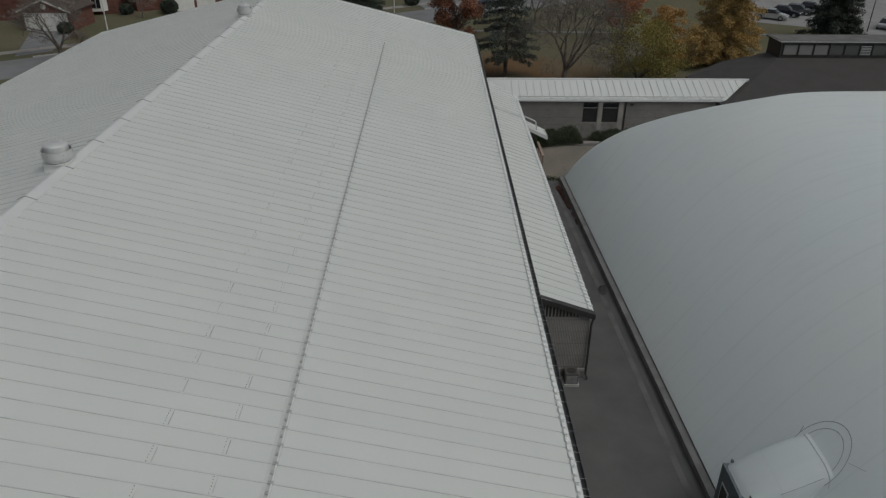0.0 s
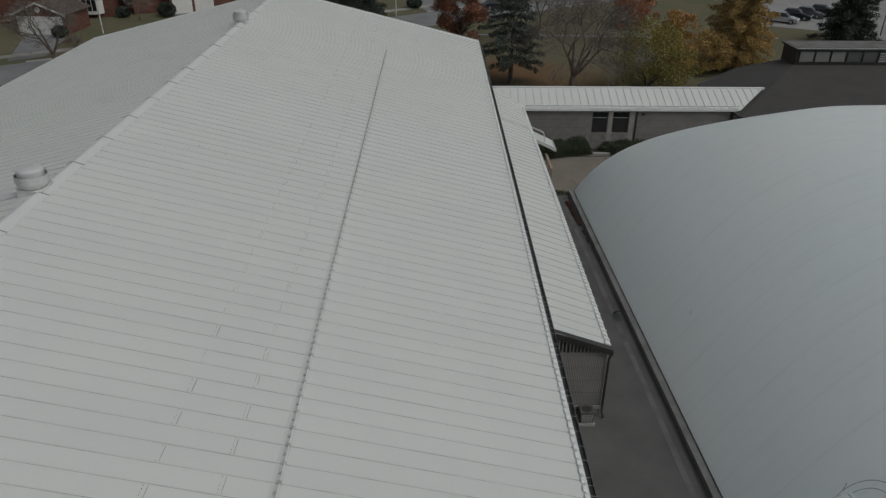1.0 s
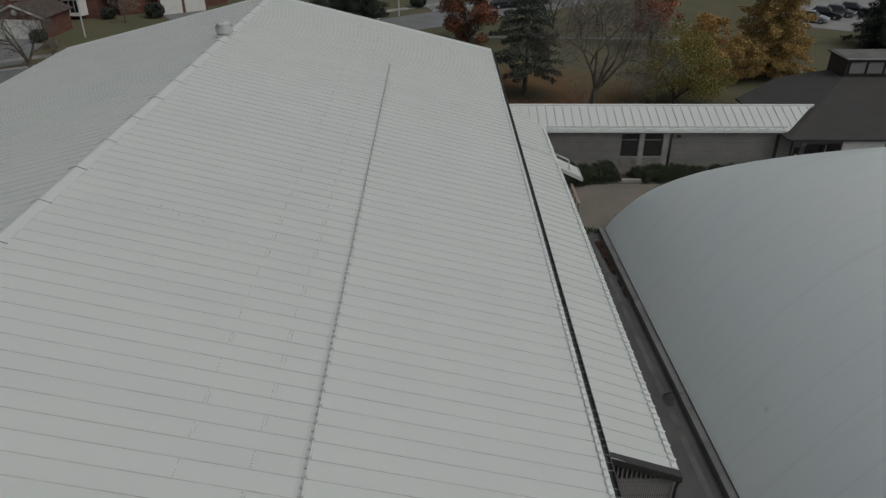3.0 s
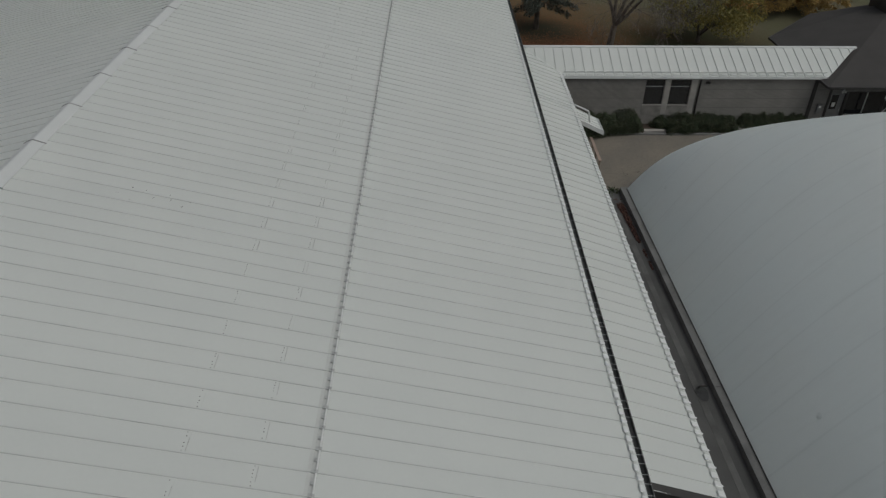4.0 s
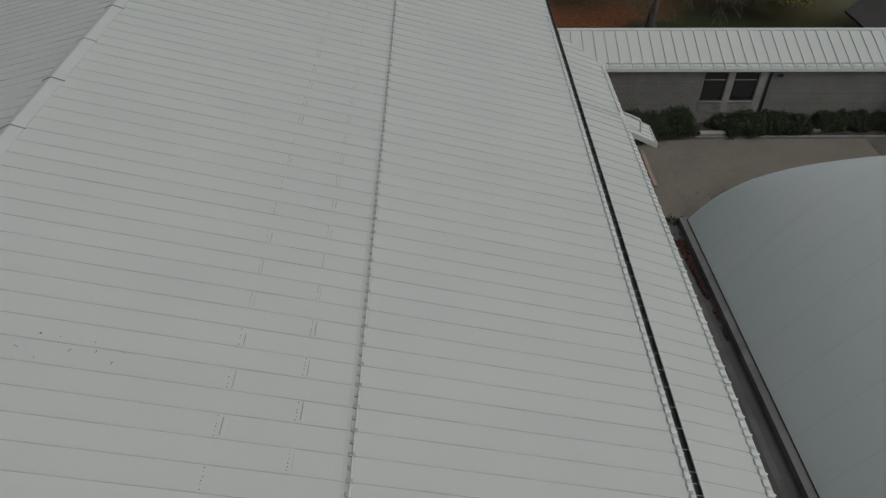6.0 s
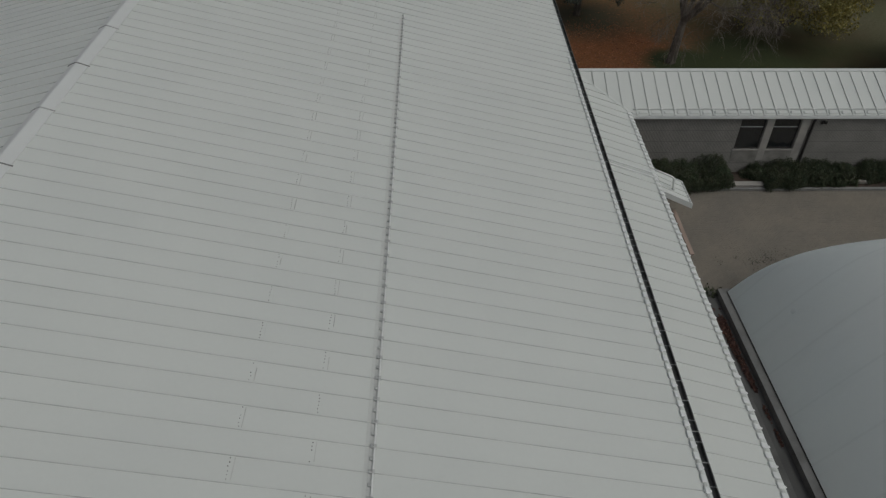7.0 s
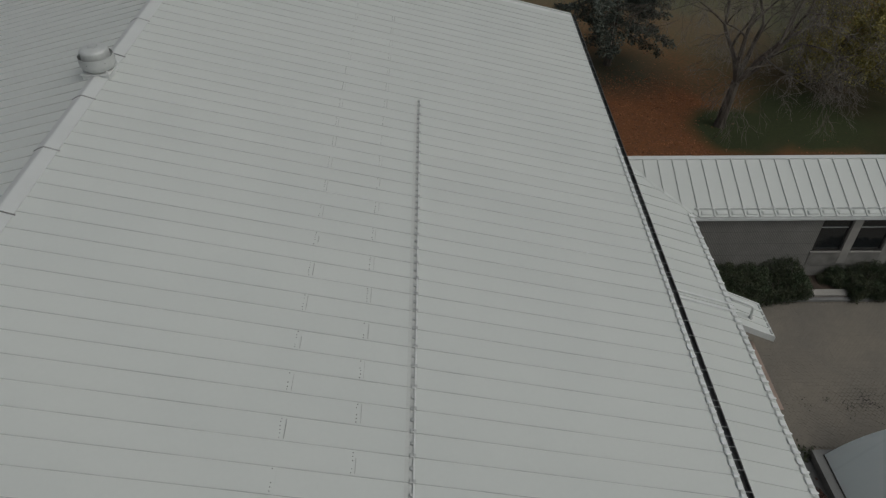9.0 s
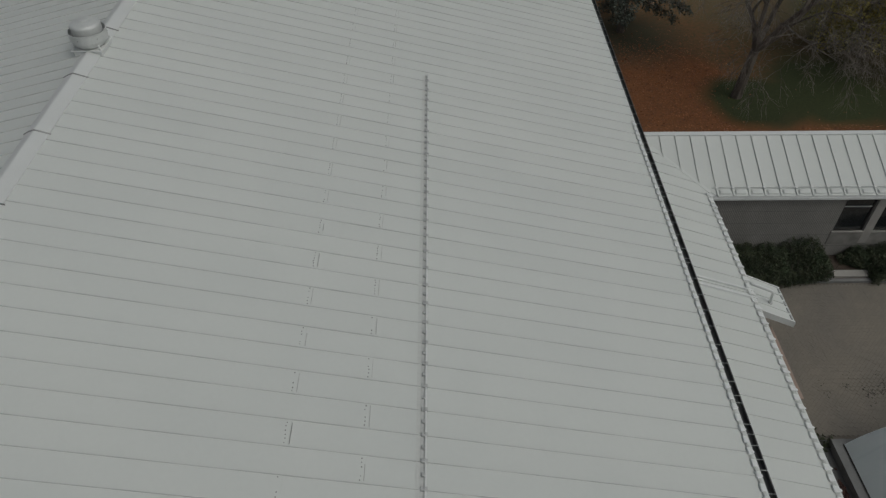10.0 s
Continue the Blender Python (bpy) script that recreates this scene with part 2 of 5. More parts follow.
def ground_material():
    """Tired autumn grass with drifts of fallen leaves and bare patches."""
    m = bpy.data.materials.new("autumn_lawn")
    m.use_nodes = True
    n, l = m.node_tree.nodes, m.node_tree.links
    b = n["Principled BSDF"]
    b.inputs["Roughness"].default_value = 0.95
    b.inputs["Specular IOR Level"].default_value = 0.1
    geo = n.new("ShaderNodeNewGeometry")

    def noise_at(scale, detail=4):
        t = n.new("ShaderNodeTexNoise")
        t.inputs["Scale"].default_value, t.inputs["Detail"].default_value = scale, detail
        l.new(geo.outputs["Position"], t.inputs["Vector"])
        return t.outputs["Fac"]

    def mix(fac, a, c):
        x = n.new("ShaderNodeMix")
        x.data_type = "RGBA"
        l.new(fac, x.inputs["Factor"])
        for key, v in (("A", a), ("B", c)):
            if isinstance(v, tuple):
                x.inputs[key].default_value = (*v, 1)
            else:
                l.new(v, x.inputs[key])
        return x.outputs["Result"]

    def steps(v, lo, hi):
        r = n.new("ShaderNodeMapRange")
        r.inputs["From Min"].default_value, r.inputs["From Max"].default_value = lo, hi
        l.new(v, r.inputs["Value"])
        return r.outputs["Result"]

    # leaf drifts under the trees, in wobbly patches, and a worn green ring round one trunk
    def patch(centre, wobble, inner, outer, scale=0.35):
        sub = n.new("ShaderNodeVectorMath")
        sub.operation = "DISTANCE"
        l.new(geo.outputs["Position"], sub.inputs[0])
        sub.inputs[1].default_value = (*centre, 0)
        wob = n.new("ShaderNodeMath")
        wob.operation = "MULTIPLY_ADD"
        l.new(noise_at(scale, 3), wob.inputs[0])
        wob.inputs[1].default_value = wobble
        l.new(sub.outputs["Value"], wob.inputs[2])
        return steps(wob.outputs[0], outer + wobble / 2, inner + wobble / 2)

    grass = mix(steps(noise_at(0.18), 0.35, 0.65), (0.120, 0.124, 0.075), (0.150, 0.132, 0.090))
    grass = mix(patch((31.0, 16.0), 6.0, 7.0, 13.0, 0.2), grass, mix(steps(noise_at(0.3), 0.35, 0.65), (0.052, 0.056, 0.028), (0.078, 0.062, 0.037)))
    grass = mix(steps(noise_at(9.0), 0.45, 0.85), grass, (0.075, 0.068, 0.036))
    leaf = mix(steps(noise_at(16.0, 6), 0.35, 0.7), (0.27, 0.112, 0.05), (0.17, 0.080, 0.041))
    thin = mix(steps(noise_at(5.0, 6), 0.35, 0.7), (0.19, 0.098, 0.052), (0.10, 0.082, 0.044))
    col = mix(patch((21.5, 25.0), 10.0, 4.0, 12.0, 0.2), grass, thin)
    col = mix(patch((26.5, 19.5), 5.0, 1.5, 4.5), col, thin)
    col = mix(patch((21.5, 16.3), 5.0, 5.0, 6.6), col, leaf)
    col = mix(patch((25.0, 11.6), 4.0, 3.0, 4.4), col, leaf)
    col = mix(patch((30.5, 11.6), 3.0, 2.6, 4.2), col, leaf)
    green = mix(steps(noise_at(12.0, 5), 0.3, 0.7), (0.058, 0.068, 0.032), (0.042, 0.050, 0.026))
    col = mix(patch((26.8, 16.5), 1.6, 1.9, 2.9), col, green)
    col = mix(patch((21.6, 23.4), 1.8, 1.6, 4.2), col, mix(steps(noise_at(10.0, 5), 0.3, 0.7), (0.070, 0.068, 0.042), (0.085, 0.070, 0.048)))
    col = mix(patch((31.2, 17.6), 3.0, 2.6, 4.2), col, green)
    l.new(col, b.inputs["Base Color"])
    bp = n.new("ShaderNodeBump")
    bp.inputs["Strength"].default_value, bp.inputs["Distance"].default_value = 0.5, 0.05
    l.new(noise_at(22.0, 6), bp.inputs["Height"]), l.new(bp.outputs["Normal"], b.inputs["Normal"])
    return m


M_LAWN = ground_material()


# ---- mesh helpers ----
def mesh_of(bm, mat, smooth=False, name="m"):
    me = bpy.data.meshes.new(name)
    bmesh.ops.recalc_face_normals(bm, faces=bm.faces)
    bm.to_mesh(me)
    bm.free()
    for m in (mat if isinstance(mat, (list, tuple)) else [mat]):
        me.materials.append(m)
    if smooth:
        me.shade_smooth()
    return me


def part(name, bm, mat, parent=None, label="", smooth=False, m=None):
    me = bm if isinstance(bm, bpy.types.Mesh) else mesh_of(bm, mat, smooth, name)
    ob = new(name, me)
    if parent:
        ob.parent = parent
    if m is not None:
        ob.matrix_basis = m
    if label:
        tagged(ob, label)
    return ob


def thing(name, label, category, group="", kind="", at=(0, 0, 0)):
    ob = new(name)
    ob.location = at
    return tagged(ob, label, category, group, kind)


def box(bm, x0, x1, y0, y1, z0, z1, bevel=0.0):
    vs = [bm.verts.new((x, y, z)) for z in (z0, z1) for y in (y0, y1) for x in (x0, x1)]
    fs = [bm.faces.new([vs[i] for i in f]) for f in ((0, 2, 3, 1), (4, 5, 7, 6), (0, 1, 5, 4), (2, 6, 7, 3), (0, 4, 6, 2), (1, 3, 7, 5))]
    if bevel:
        es = list({e for f in fs for e in f.edges})
        bmesh.ops.bevel(bm, geom=es, offset=bevel, segments=2, affect="EDGES", profile=0.5)
    return bm


def new_box(*a, bevel=0.0):
    return box(bmesh.new(), *a, bevel=bevel)


def hull(bm, top, drop):
    """A slab with the given top outline, drop thick downwards."""
    a = [bm.verts.new(p) for p in top]
    c = [bm.verts.new((p[0], p[1], p[2] - drop)) for p in top]
    bm.faces.new(a)
    bm.faces.new(c[::-1])
    for i in range(len(a)):
        j = (i + 1) % len(a)
        bm.faces.new((a[i], c[i], c[j], a[j]))
    return bm


def extrude(bm, profile, axis, a, b):
    """A closed profile of two coordinates drawn along an axis from a to b."""
    def at(p, s):
        q = list(p)
        q.insert(axis, s)
        return bm.verts.new(q)
    r0, r1 = [at(p, a) for p in profile], [at(p, b) for p in profile]
    n = len(profile)
    bm.faces.new(r0)
    bm.faces.new(r1[::-1])
    for i in range(n):
        bm.faces.new((r0[i], r0[(i + 1) % n], r1[(i + 1) % n], r1[i]))
    return bm


def lathe(bm, rings, n=24, at=(0, 0, 0)):
    """Rings of (radius, height) turned about z."""
    rows = [[bm.verts.new((at[0] + r * math.cos(2 * math.pi * i / n), at[1] + r * math.sin(2 * math.pi * i / n), at[2] + z)) for i in range(n)] for r, z in rings]
    for a, b in zip(rows, rows[1:]):
        for i in range(n):
            bm.faces.new((a[i], a[(i + 1) % n], b[(i + 1) % n], b[i]))
    bm.faces.new(rows[0][::-1])
    bm.faces.new(rows[-1])
    return bm


def tube(bm, pts, r, n=8, r_end=None):
    """A round bar through points."""
    pts = [Vector(p) for p in pts]
    rows = []
    for i, p in enumerate(pts):
        d = (pts[min(i + 1, len(pts) - 1)] - pts[max(i - 1, 0)]).normalized()
        u = d.cross(Vector((0.31, 0.17, 0.93))).normalized()
        v = d.cross(u)
        rr = r if r_end is None else r + (r_end - r) * i / (len(pts) - 1)
        rows.append([bm.verts.new(p + rr * (math.cos(2 * math.pi * k / n) * u + math.sin(2 * math.pi * k / n) * v)) for k in range(n)])
    for a, b in zip(rows, rows[1:]):
        for k in range(n):
            bm.faces.new((a[k], a[(k + 1) % n], b[(k + 1) % n], b[k]))
    bm.faces.new(rows[0][::-1])
    bm.faces.new(rows[-1])
    return bm


def soup(name, verts, faces, mat):
    me = bpy.data.meshes.new(name)
    me.from_pydata([tuple(v) for v in verts], [], faces)
    me.materials.append(mat)
    me.update()
    return me


# ---- plan ----
ZR, WX, ZE = 9.643, 17.754, 5.293      # hall ridge, half width, eave height
SL = (ZR - ZE) / WX
Y_FAR, Y_NEAR = 19.33, -64.0
SEAM, SEAM0 = 0.6125, -5.03            # panel width, one seam's place
FENCE_X, FENCE_END = 10.03, 6.93
LX, LZ, LS = 20.50, 3.38, 0.355        # lean-to eave and slope
LY0, LY1 = -25.95, 4.87
CY, CZ, CRY, CRZ = 4.87, 3.33, 7.56, 4.29   # corridor eave and ridge
CS = (CRZ - CZ) / (CRY - CY)
WALL_Y = 4.98


# ---- ground ----
def sheet(name, outline, z, mat, label, category, kind="structure", thick=0.06):
    ob = part(name, hull(bmesh.new(), [(x, y, z) for x, y in outline], thick), mat)
    return tagged(ob, label, category, "", kind)


bm = bmesh.new()
bmesh.ops.create_grid(bm, x_segments=60, y_segments=60, size=700)
ground = tagged(part("ground", bm, M_LAWN), "dull autumn lawn strewn with rust-coloured fallen leaves", "ground", "", "structure")
ground.location.z = -0.03

D = Vector((0.817, 0.577))            # street direction
N = Vector((-0.577, 0.817))           # towards the houses
K0 = Vector((-33.97, 29.8))           # far kerb


def street(a, b, near, far):
    return [tuple(K0 + D * a + N * near), tuple(K0 + D * b + N * near), tuple(K0 + D * b + N * far), tuple(K0 + D * a + N * far)]


sheet("road", street(-80, 160, -8.5, -0.15), 0.005, M_ROAD, "worn grey asphalt street between lawns and houses", "road")
for a, b in ((-80, -4.0), (3.2, 24), (31, 48.5), (57, 160)):
    sheet("kerb", street(a, b, -0.15, 0.05), 0.13, M_CONC, "pale concrete kerb along the street", "kerb", thick=0.2)
sheet("pavement", street(-80, 160, 3.2, 4.7), 0.03, M_WALK, "pale concrete pavement in front of the houses", "pavement")
alley = sheet("alley", [(16.5, -64), (24.2, -64), (22.9, -3.4), (16.5, -3.4)], 0.01, M_ASPHALT, "dark asphalt alley between hall and dome", "alley")

# ---- the hall ----
hall = thing("sports_hall", "long low hall with white standing-seam metal gable roof", "building")
bm = bmesh.new()
box(bm, 17.0, 17.3, Y_NEAR + 0.4, Y_FAR - 0.4, -0.02, ZE - 0.05)
part("wall", bm, M_BRICK, hall)
part("wall", new_box(-17.3, -17.0, Y_NEAR + 0.4, Y_FAR - 0.4, -0.02, ZE - 0.05), M_BRICK, hall)
for y in (Y_FAR - 0.7, Y_NEAR + 0.4):
    part("wall", extrude(bmesh.new(), [(-17.0, -0.02), (17.0, -0.02), (17.0, ZE + 0.0), (0, ZR - 0.2), (-17.0, ZE + 0.0)], 1, y, y + 0.3), M_BRICK, hall)
deck = part("roof_deck", extrude(bmesh.new(), [(-WX + 0.02, ZE - 0.03), (-0.13, ZR + 0.0), (WX - 0.02, ZE - 0.03), (WX - 0.02, ZE - 0.2), (-0.13, ZR - 0.18), (-WX + 0.02, ZE - 0.2)], 1, Y_NEAR, Y_FAR - 0.01), M_TRIM, hall)


RX = -0.13                             # the ridge lies a little off the middle
ZTOP = ZR - SL * RX


def roof_z(x):
    return ZR - SL * x if x >= RX else ZTOP - (ZTOP - ZE) * (RX - x) / (WX + RX)


def panel_mesh(side, lap):
    """One roof panel, a seam wide: upper and lower sheet with a lap, and the standing seam along its edge."""
    bm = bmesh.new()
    top_x, low_x = RX + side * 0.06, side * (WX - 0.035)
    cuts = [(top_x, 0.0), (lap, 0.003), (lap + 0.003, -0.002), (low_x, -0.002)] if lap else [(top_x, 0.0), (low_x, 0.0)]
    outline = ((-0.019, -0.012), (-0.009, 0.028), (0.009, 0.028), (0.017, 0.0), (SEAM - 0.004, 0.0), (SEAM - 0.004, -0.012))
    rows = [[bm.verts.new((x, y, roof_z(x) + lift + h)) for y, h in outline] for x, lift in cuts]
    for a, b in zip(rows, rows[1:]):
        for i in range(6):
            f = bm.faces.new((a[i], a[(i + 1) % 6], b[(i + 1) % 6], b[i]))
            # only the rib's -y side takes the painted shade
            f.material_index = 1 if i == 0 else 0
    bm.faces.new(rows[0]), bm.faces.new(rows[-1][::-1])
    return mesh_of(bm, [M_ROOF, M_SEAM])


def lap_mesh(x, seed):
    """The end lap of a panel: a line of sealant and its row of screws."""
    bm = bmesh.new()
    z = roof_z(x)
    ra = random.Random(seed)
    a, b = 0.05 + ra.choice((0, 0, 0.03, 0.12)), SEAM - 0.05 - ra.choice((0, 0, 0.03, 0.15))
    w = ra.uniform(0.008, 0.015)
    hull(bm, [(x - 0.002, a, z + 0.012), (x + w, a + 0.006, z + 0.010), (x + w, b, z + 0.010), (x - 0.002, b, z + 0.012)], 0.016)
    return mesh_of(bm, M_LAP)


K_FAR = int((Y_FAR - SEAM0) / SEAM)
K_NEAR = int((Y_NEAR - SEAM0) / SEAM)
LAP_A, LAP_B = 7.33, 8.85
panels = {True: panel_mesh(1, LAP_A), False: panel_mesh(1, LAP_B)}
laps = {True: [lap_mesh(LAP_A, i) for i in range(7)], False: [lap_mesh(LAP_B, 20 + i) for i in range(7)]}
lap_rng = random.Random(4)
left_panel = panel_mesh(-1, 0)
for k in range(K_NEAR, K_FAR):
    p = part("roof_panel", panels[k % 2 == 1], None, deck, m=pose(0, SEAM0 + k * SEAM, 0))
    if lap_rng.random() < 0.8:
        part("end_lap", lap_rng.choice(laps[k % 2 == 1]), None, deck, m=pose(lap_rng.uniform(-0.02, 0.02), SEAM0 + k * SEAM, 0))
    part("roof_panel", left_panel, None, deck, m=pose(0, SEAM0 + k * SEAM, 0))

# the screws of the end laps, six or fewer to a lap
sv, sf = [], []
for k in range(K_NEAR, K_FAR):
    x = (LAP_A if k % 2 == 1 else LAP_B) - 0.085
    for i in range(6):
        if i in (0, 5) or lap_rng.random() < 0.75:
            rr = lap_rng.uniform(0.010, 0.017)
            sx, sy = x + lap_rng.uniform(-0.012, 0.012), SEAM0 + k * SEAM + 0.07 + i * (SEAM - 0.14) / 5 + lap_rng.uniform(-0.015, 0.015)
            for h, r2 in ((0.0, rr), (0.010, rr), (0.016, rr * 0.5)):
                sv += [(sx + r2 * math.cos(a), sy + r2 * math.sin(a), roof_z(sx) + h) for a in [j * math.pi / 3 for j in range(6)]]
            o = len(sv) - 18
            sf += [(o + q * 6 + j, o + q * 6 + (j + 1) % 6, o + q * 6 + 6 + (j + 1) % 6, o + q * 6 + 6 + j) for q in (0, 1) for j in range(6)] + [tuple(o + 12 + j for j in range(6))]
tagged(part("lap_screws", soup("lap_screws", sv, sf, M_SCREW), None, deck), kind="stuff")

# ridge caps, one sheet each, lapped over the next; each lap ends in a raised lip of sealant
CAP, CAP0 = 2.83, 0.10
CAPW = 0.27


def cap_profile(half, rise):
    """A flattened arch over the ridge with a folded foot on one slope and a flat flange on the other."""
    out = []
    for i in range(17):
        f = i / 8 - 1
        x = half * f * (1.25 if f > 0 else 1)
        out.append((RX + x, roof_z(RX + x) + (0.022 + (rise - 0.018) * (1 - f * f) ** 2 if f > 0 else rise * (1 - f * f) + 0.004)))
    return out


def cap_mesh():
    bm = bmesh.new()
    rows = []
    for y, lift in ((0, 0.012), (0.05, 0.013), (CAP, 0.0), (CAP + 0.08, 0.0)):
        rows.append([bm.verts.new((x, y, z + lift + 0.008)) for x, z in cap_profile(CAPW, 0.055)])
    for a, b in zip(rows, rows[1:]):
        for i in range(16):
            bm.faces.new((a[i], a[i + 1], b[i + 1], b[i]))
    foot = [bm.verts.new((x, 0, roof_z(x))) for x, z in cap_profile(CAPW, 0.055)]
    for i in range(16):
        bm.faces.new((rows[0][i], foot[i], foot[i + 1], rows[0][i + 1]))
    for i in (0, -1):
        q = [bm.verts.new((rows[0][i].co.x, y, rows[0][i].co.z - 0.04)) for y in (0, CAP + 0.08)]
        bm.faces.new((rows[0][i], rows[-1][i], q[1], q[0]))
    return mesh_of(bm, M_CAP, True)


def joint_mesh():
    bm = bmesh.new()
    rows = [[bm.verts.new((x, y, z + h)) for x, z in cap_profile(CAPW + 0.05, 0.058)] for y, h in ((-0.046, 0.004), (-0.040, 0.022), (-0.010, 0.028), (-0.001, 0.010))]
    for a, b in zip(rows, rows[1:]):
        for i in range(16):
            bm.faces.new((a[i], a[i + 1], b[i + 1], b[i]))
    return mesh_of(bm, M_SEAL, True)


cap_me, joint_me = cap_mesh(), joint_mesh()
for k in range(int(Y_NEAR / CAP), int(Y_FAR / CAP)):
    part("ridge_cap", cap_me, None, deck, m=pose(0, CAP0 + k * CAP, 0))
    part("cap_joint", joint_me, None, deck, m=pose(0, CAP0 + k * CAP, 0))

# verge trim on the far gable and at the eaves
for s in (-1, 1):
    part("verge_trim", hull(bmesh.new(), [(RX, Y_FAR - 0.07, ZTOP + 0.03), (s * (WX - 0.02), Y_FAR - 0.07, roof_z(WX - 0.02) + 0.03), (s * (WX - 0.02), Y_FAR + 0.03, roof_z(WX - 0.02) + 0.03), (RX, Y_FAR + 0.03, ZTOP + 0.03)][::s], 0.2), M_ROOF, hall)


def gutter(parent, x, z, y0, y1, w=0.15, h=0.15):
    """A box gutter open to the sky."""
    p = [(x, z), (x, z - h), (x + w, z - h), (x + w, z + 0.012), (x + w - 0.02, z + 0.012), (x + w - 0.02, z - h + 0.02), (x + 0.015, z - h + 0.02), (x + 0.015, z)]
    return part("gutter", extrude(bmesh.new(), p, 1, y0, y1), M_GUTTER, parent, "dark metal box gutter")


g = gutter(hall, WX - 0.018, ZE - 0.03, Y_NEAR, Y_FAR, 0.168)
strap = mesh_of(hull(bmesh.new(), [(WX - 0.05, 0, ZE + 0.012), (WX + 0.145, 0, ZE - 0.012), (WX + 0.145, 0.012, ZE - 0.012), (WX - 0.05, 0.015, ZE + 0.012)], 0.006), M_CLAMP)
for k in range(K_NEAR, K_FAR):
    part("strap", strap, None, g, m=pose(0, SEAM0 + (k + lap_rng.choice((0.2, 0.25, 0.3))) * SEAM, 0))
    if lap_rng.random() < 0.45:
        part("strap", strap, None, g, m=pose(0, SEAM0 + (k + lap_rng.choice((0.6, 0.7, 0.8))) * SEAM, 0))


def guard_meshes(slope, big, size=1.0):
    """A seam clamp and a between-seams stop of a snow guard, on a slope falling towards +x."""
    c, s = bmesh.new(), bmesh.new()
    if big:
        box(c, -0.075, 0.09, -0.095, 0.095, 0.0, 0.072, 0.032)
        hull(c, [(0.07, -0.06, 0.045), (0.15, -0.015, 0.035), (0.15, 0.015, 0.035), (0.07, 0.06, 0.045)], 0.03)
        box(s, -0.075, 0.085, -0.10, 0.10, 0.004, 0.064, 0.028)
    else:
        box(c, -0.10, 0.04, -0.045, 0.045, 0.0, 0.07, 0.008)
        lathe(c, [(0.014, 0.0), (0.014, 0.03)], 6, (-0.03, 0, 0.07))
        box(s, -0.10, 0.02, -0.05, 0.05, 0.004, 0.015)
        box(s, -0.09, -0.02, -0.04, 0.04, 0.015, 0.065, 0.006)
    r = Matrix.Rotation(math.atan(slope), 3, "Y")
    for b in (c, s):
        bmesh.ops.scale(b, verts=b.verts, vec=(size, 1, 1))
        bmesh.ops.rotate(b, verts=b.verts, cent=(0, 0, 0), matrix=r)
    m = M_GUARD if big else M_CLAMP
    return mesh_of(c, m), mesh_of(s, m)


def snow_guard(parent, x, y0, y1, zfun, slope, seams, label, big=False, size=1.0):
    """A continuous bar across the slope held by a clamp at each seam, with a stop between each two."""
    bm = bmesh.new()
    z = zfun(x)
    h = 0.034 if big else 0.06
    extrude(bm, [(x - 0.008, z + 0.025), (x - 0.008, z + h), (x + 0.03, z + h - 0.008), (x + 0.03, z + h - 0.014), (x + 0.0, z + h - 0.008), (x + 0.0, z + 0.025)], 1, y0, y1)
    e = 0.07 * size if big else 0.03
    rail = part("snow_guard", bm, M_NOTCH if big else M_GUARD, parent, label)
    # thin added strips that colour in the bar's soft upslope shade and dirt
    for w, lift, mat in (((0.035 * size, 0.018, M_NOTCH),) if big else ((0.19, 0.008, M_SHADE_FILM), (0.11, 0.012, M_SHADE_GRIME))):
        part("flange", hull(bmesh.new(), [(x - w, y0, zfun(x - w) + lift), (x + e, y0, zfun(x + e) + lift), (x + e, y1, zfun(x + e) + lift), (x - w, y1, zfun(x - w) + lift)], 0.003), mat, rail)
    c, s = guard_meshes(slope, big, size)
    for y in seams:
        if y0 < y < y1:
            part("clamp", c, None, rail, m=pose(x, y, zfun(x)))
        if y0 < y + SEAM / 2 < y1:
            part("stop", s, None, rail, m=pose(x, y + SEAM / 2, zfun(x)))
    return rail


seam_ys = [SEAM0 + k * SEAM for k in range(K_NEAR, K_FAR)]
snow_guard(hall, FENCE_X, Y_NEAR, FENCE_END, roof_z, SL, seam_ys, "snow guard bar across the middle of the slope")
snow_guard(hall, WX - 0.165, Y_NEAR, 6.85, roof_z, SL, seam_ys, "snow guard bar along the eave", True, 0.85)

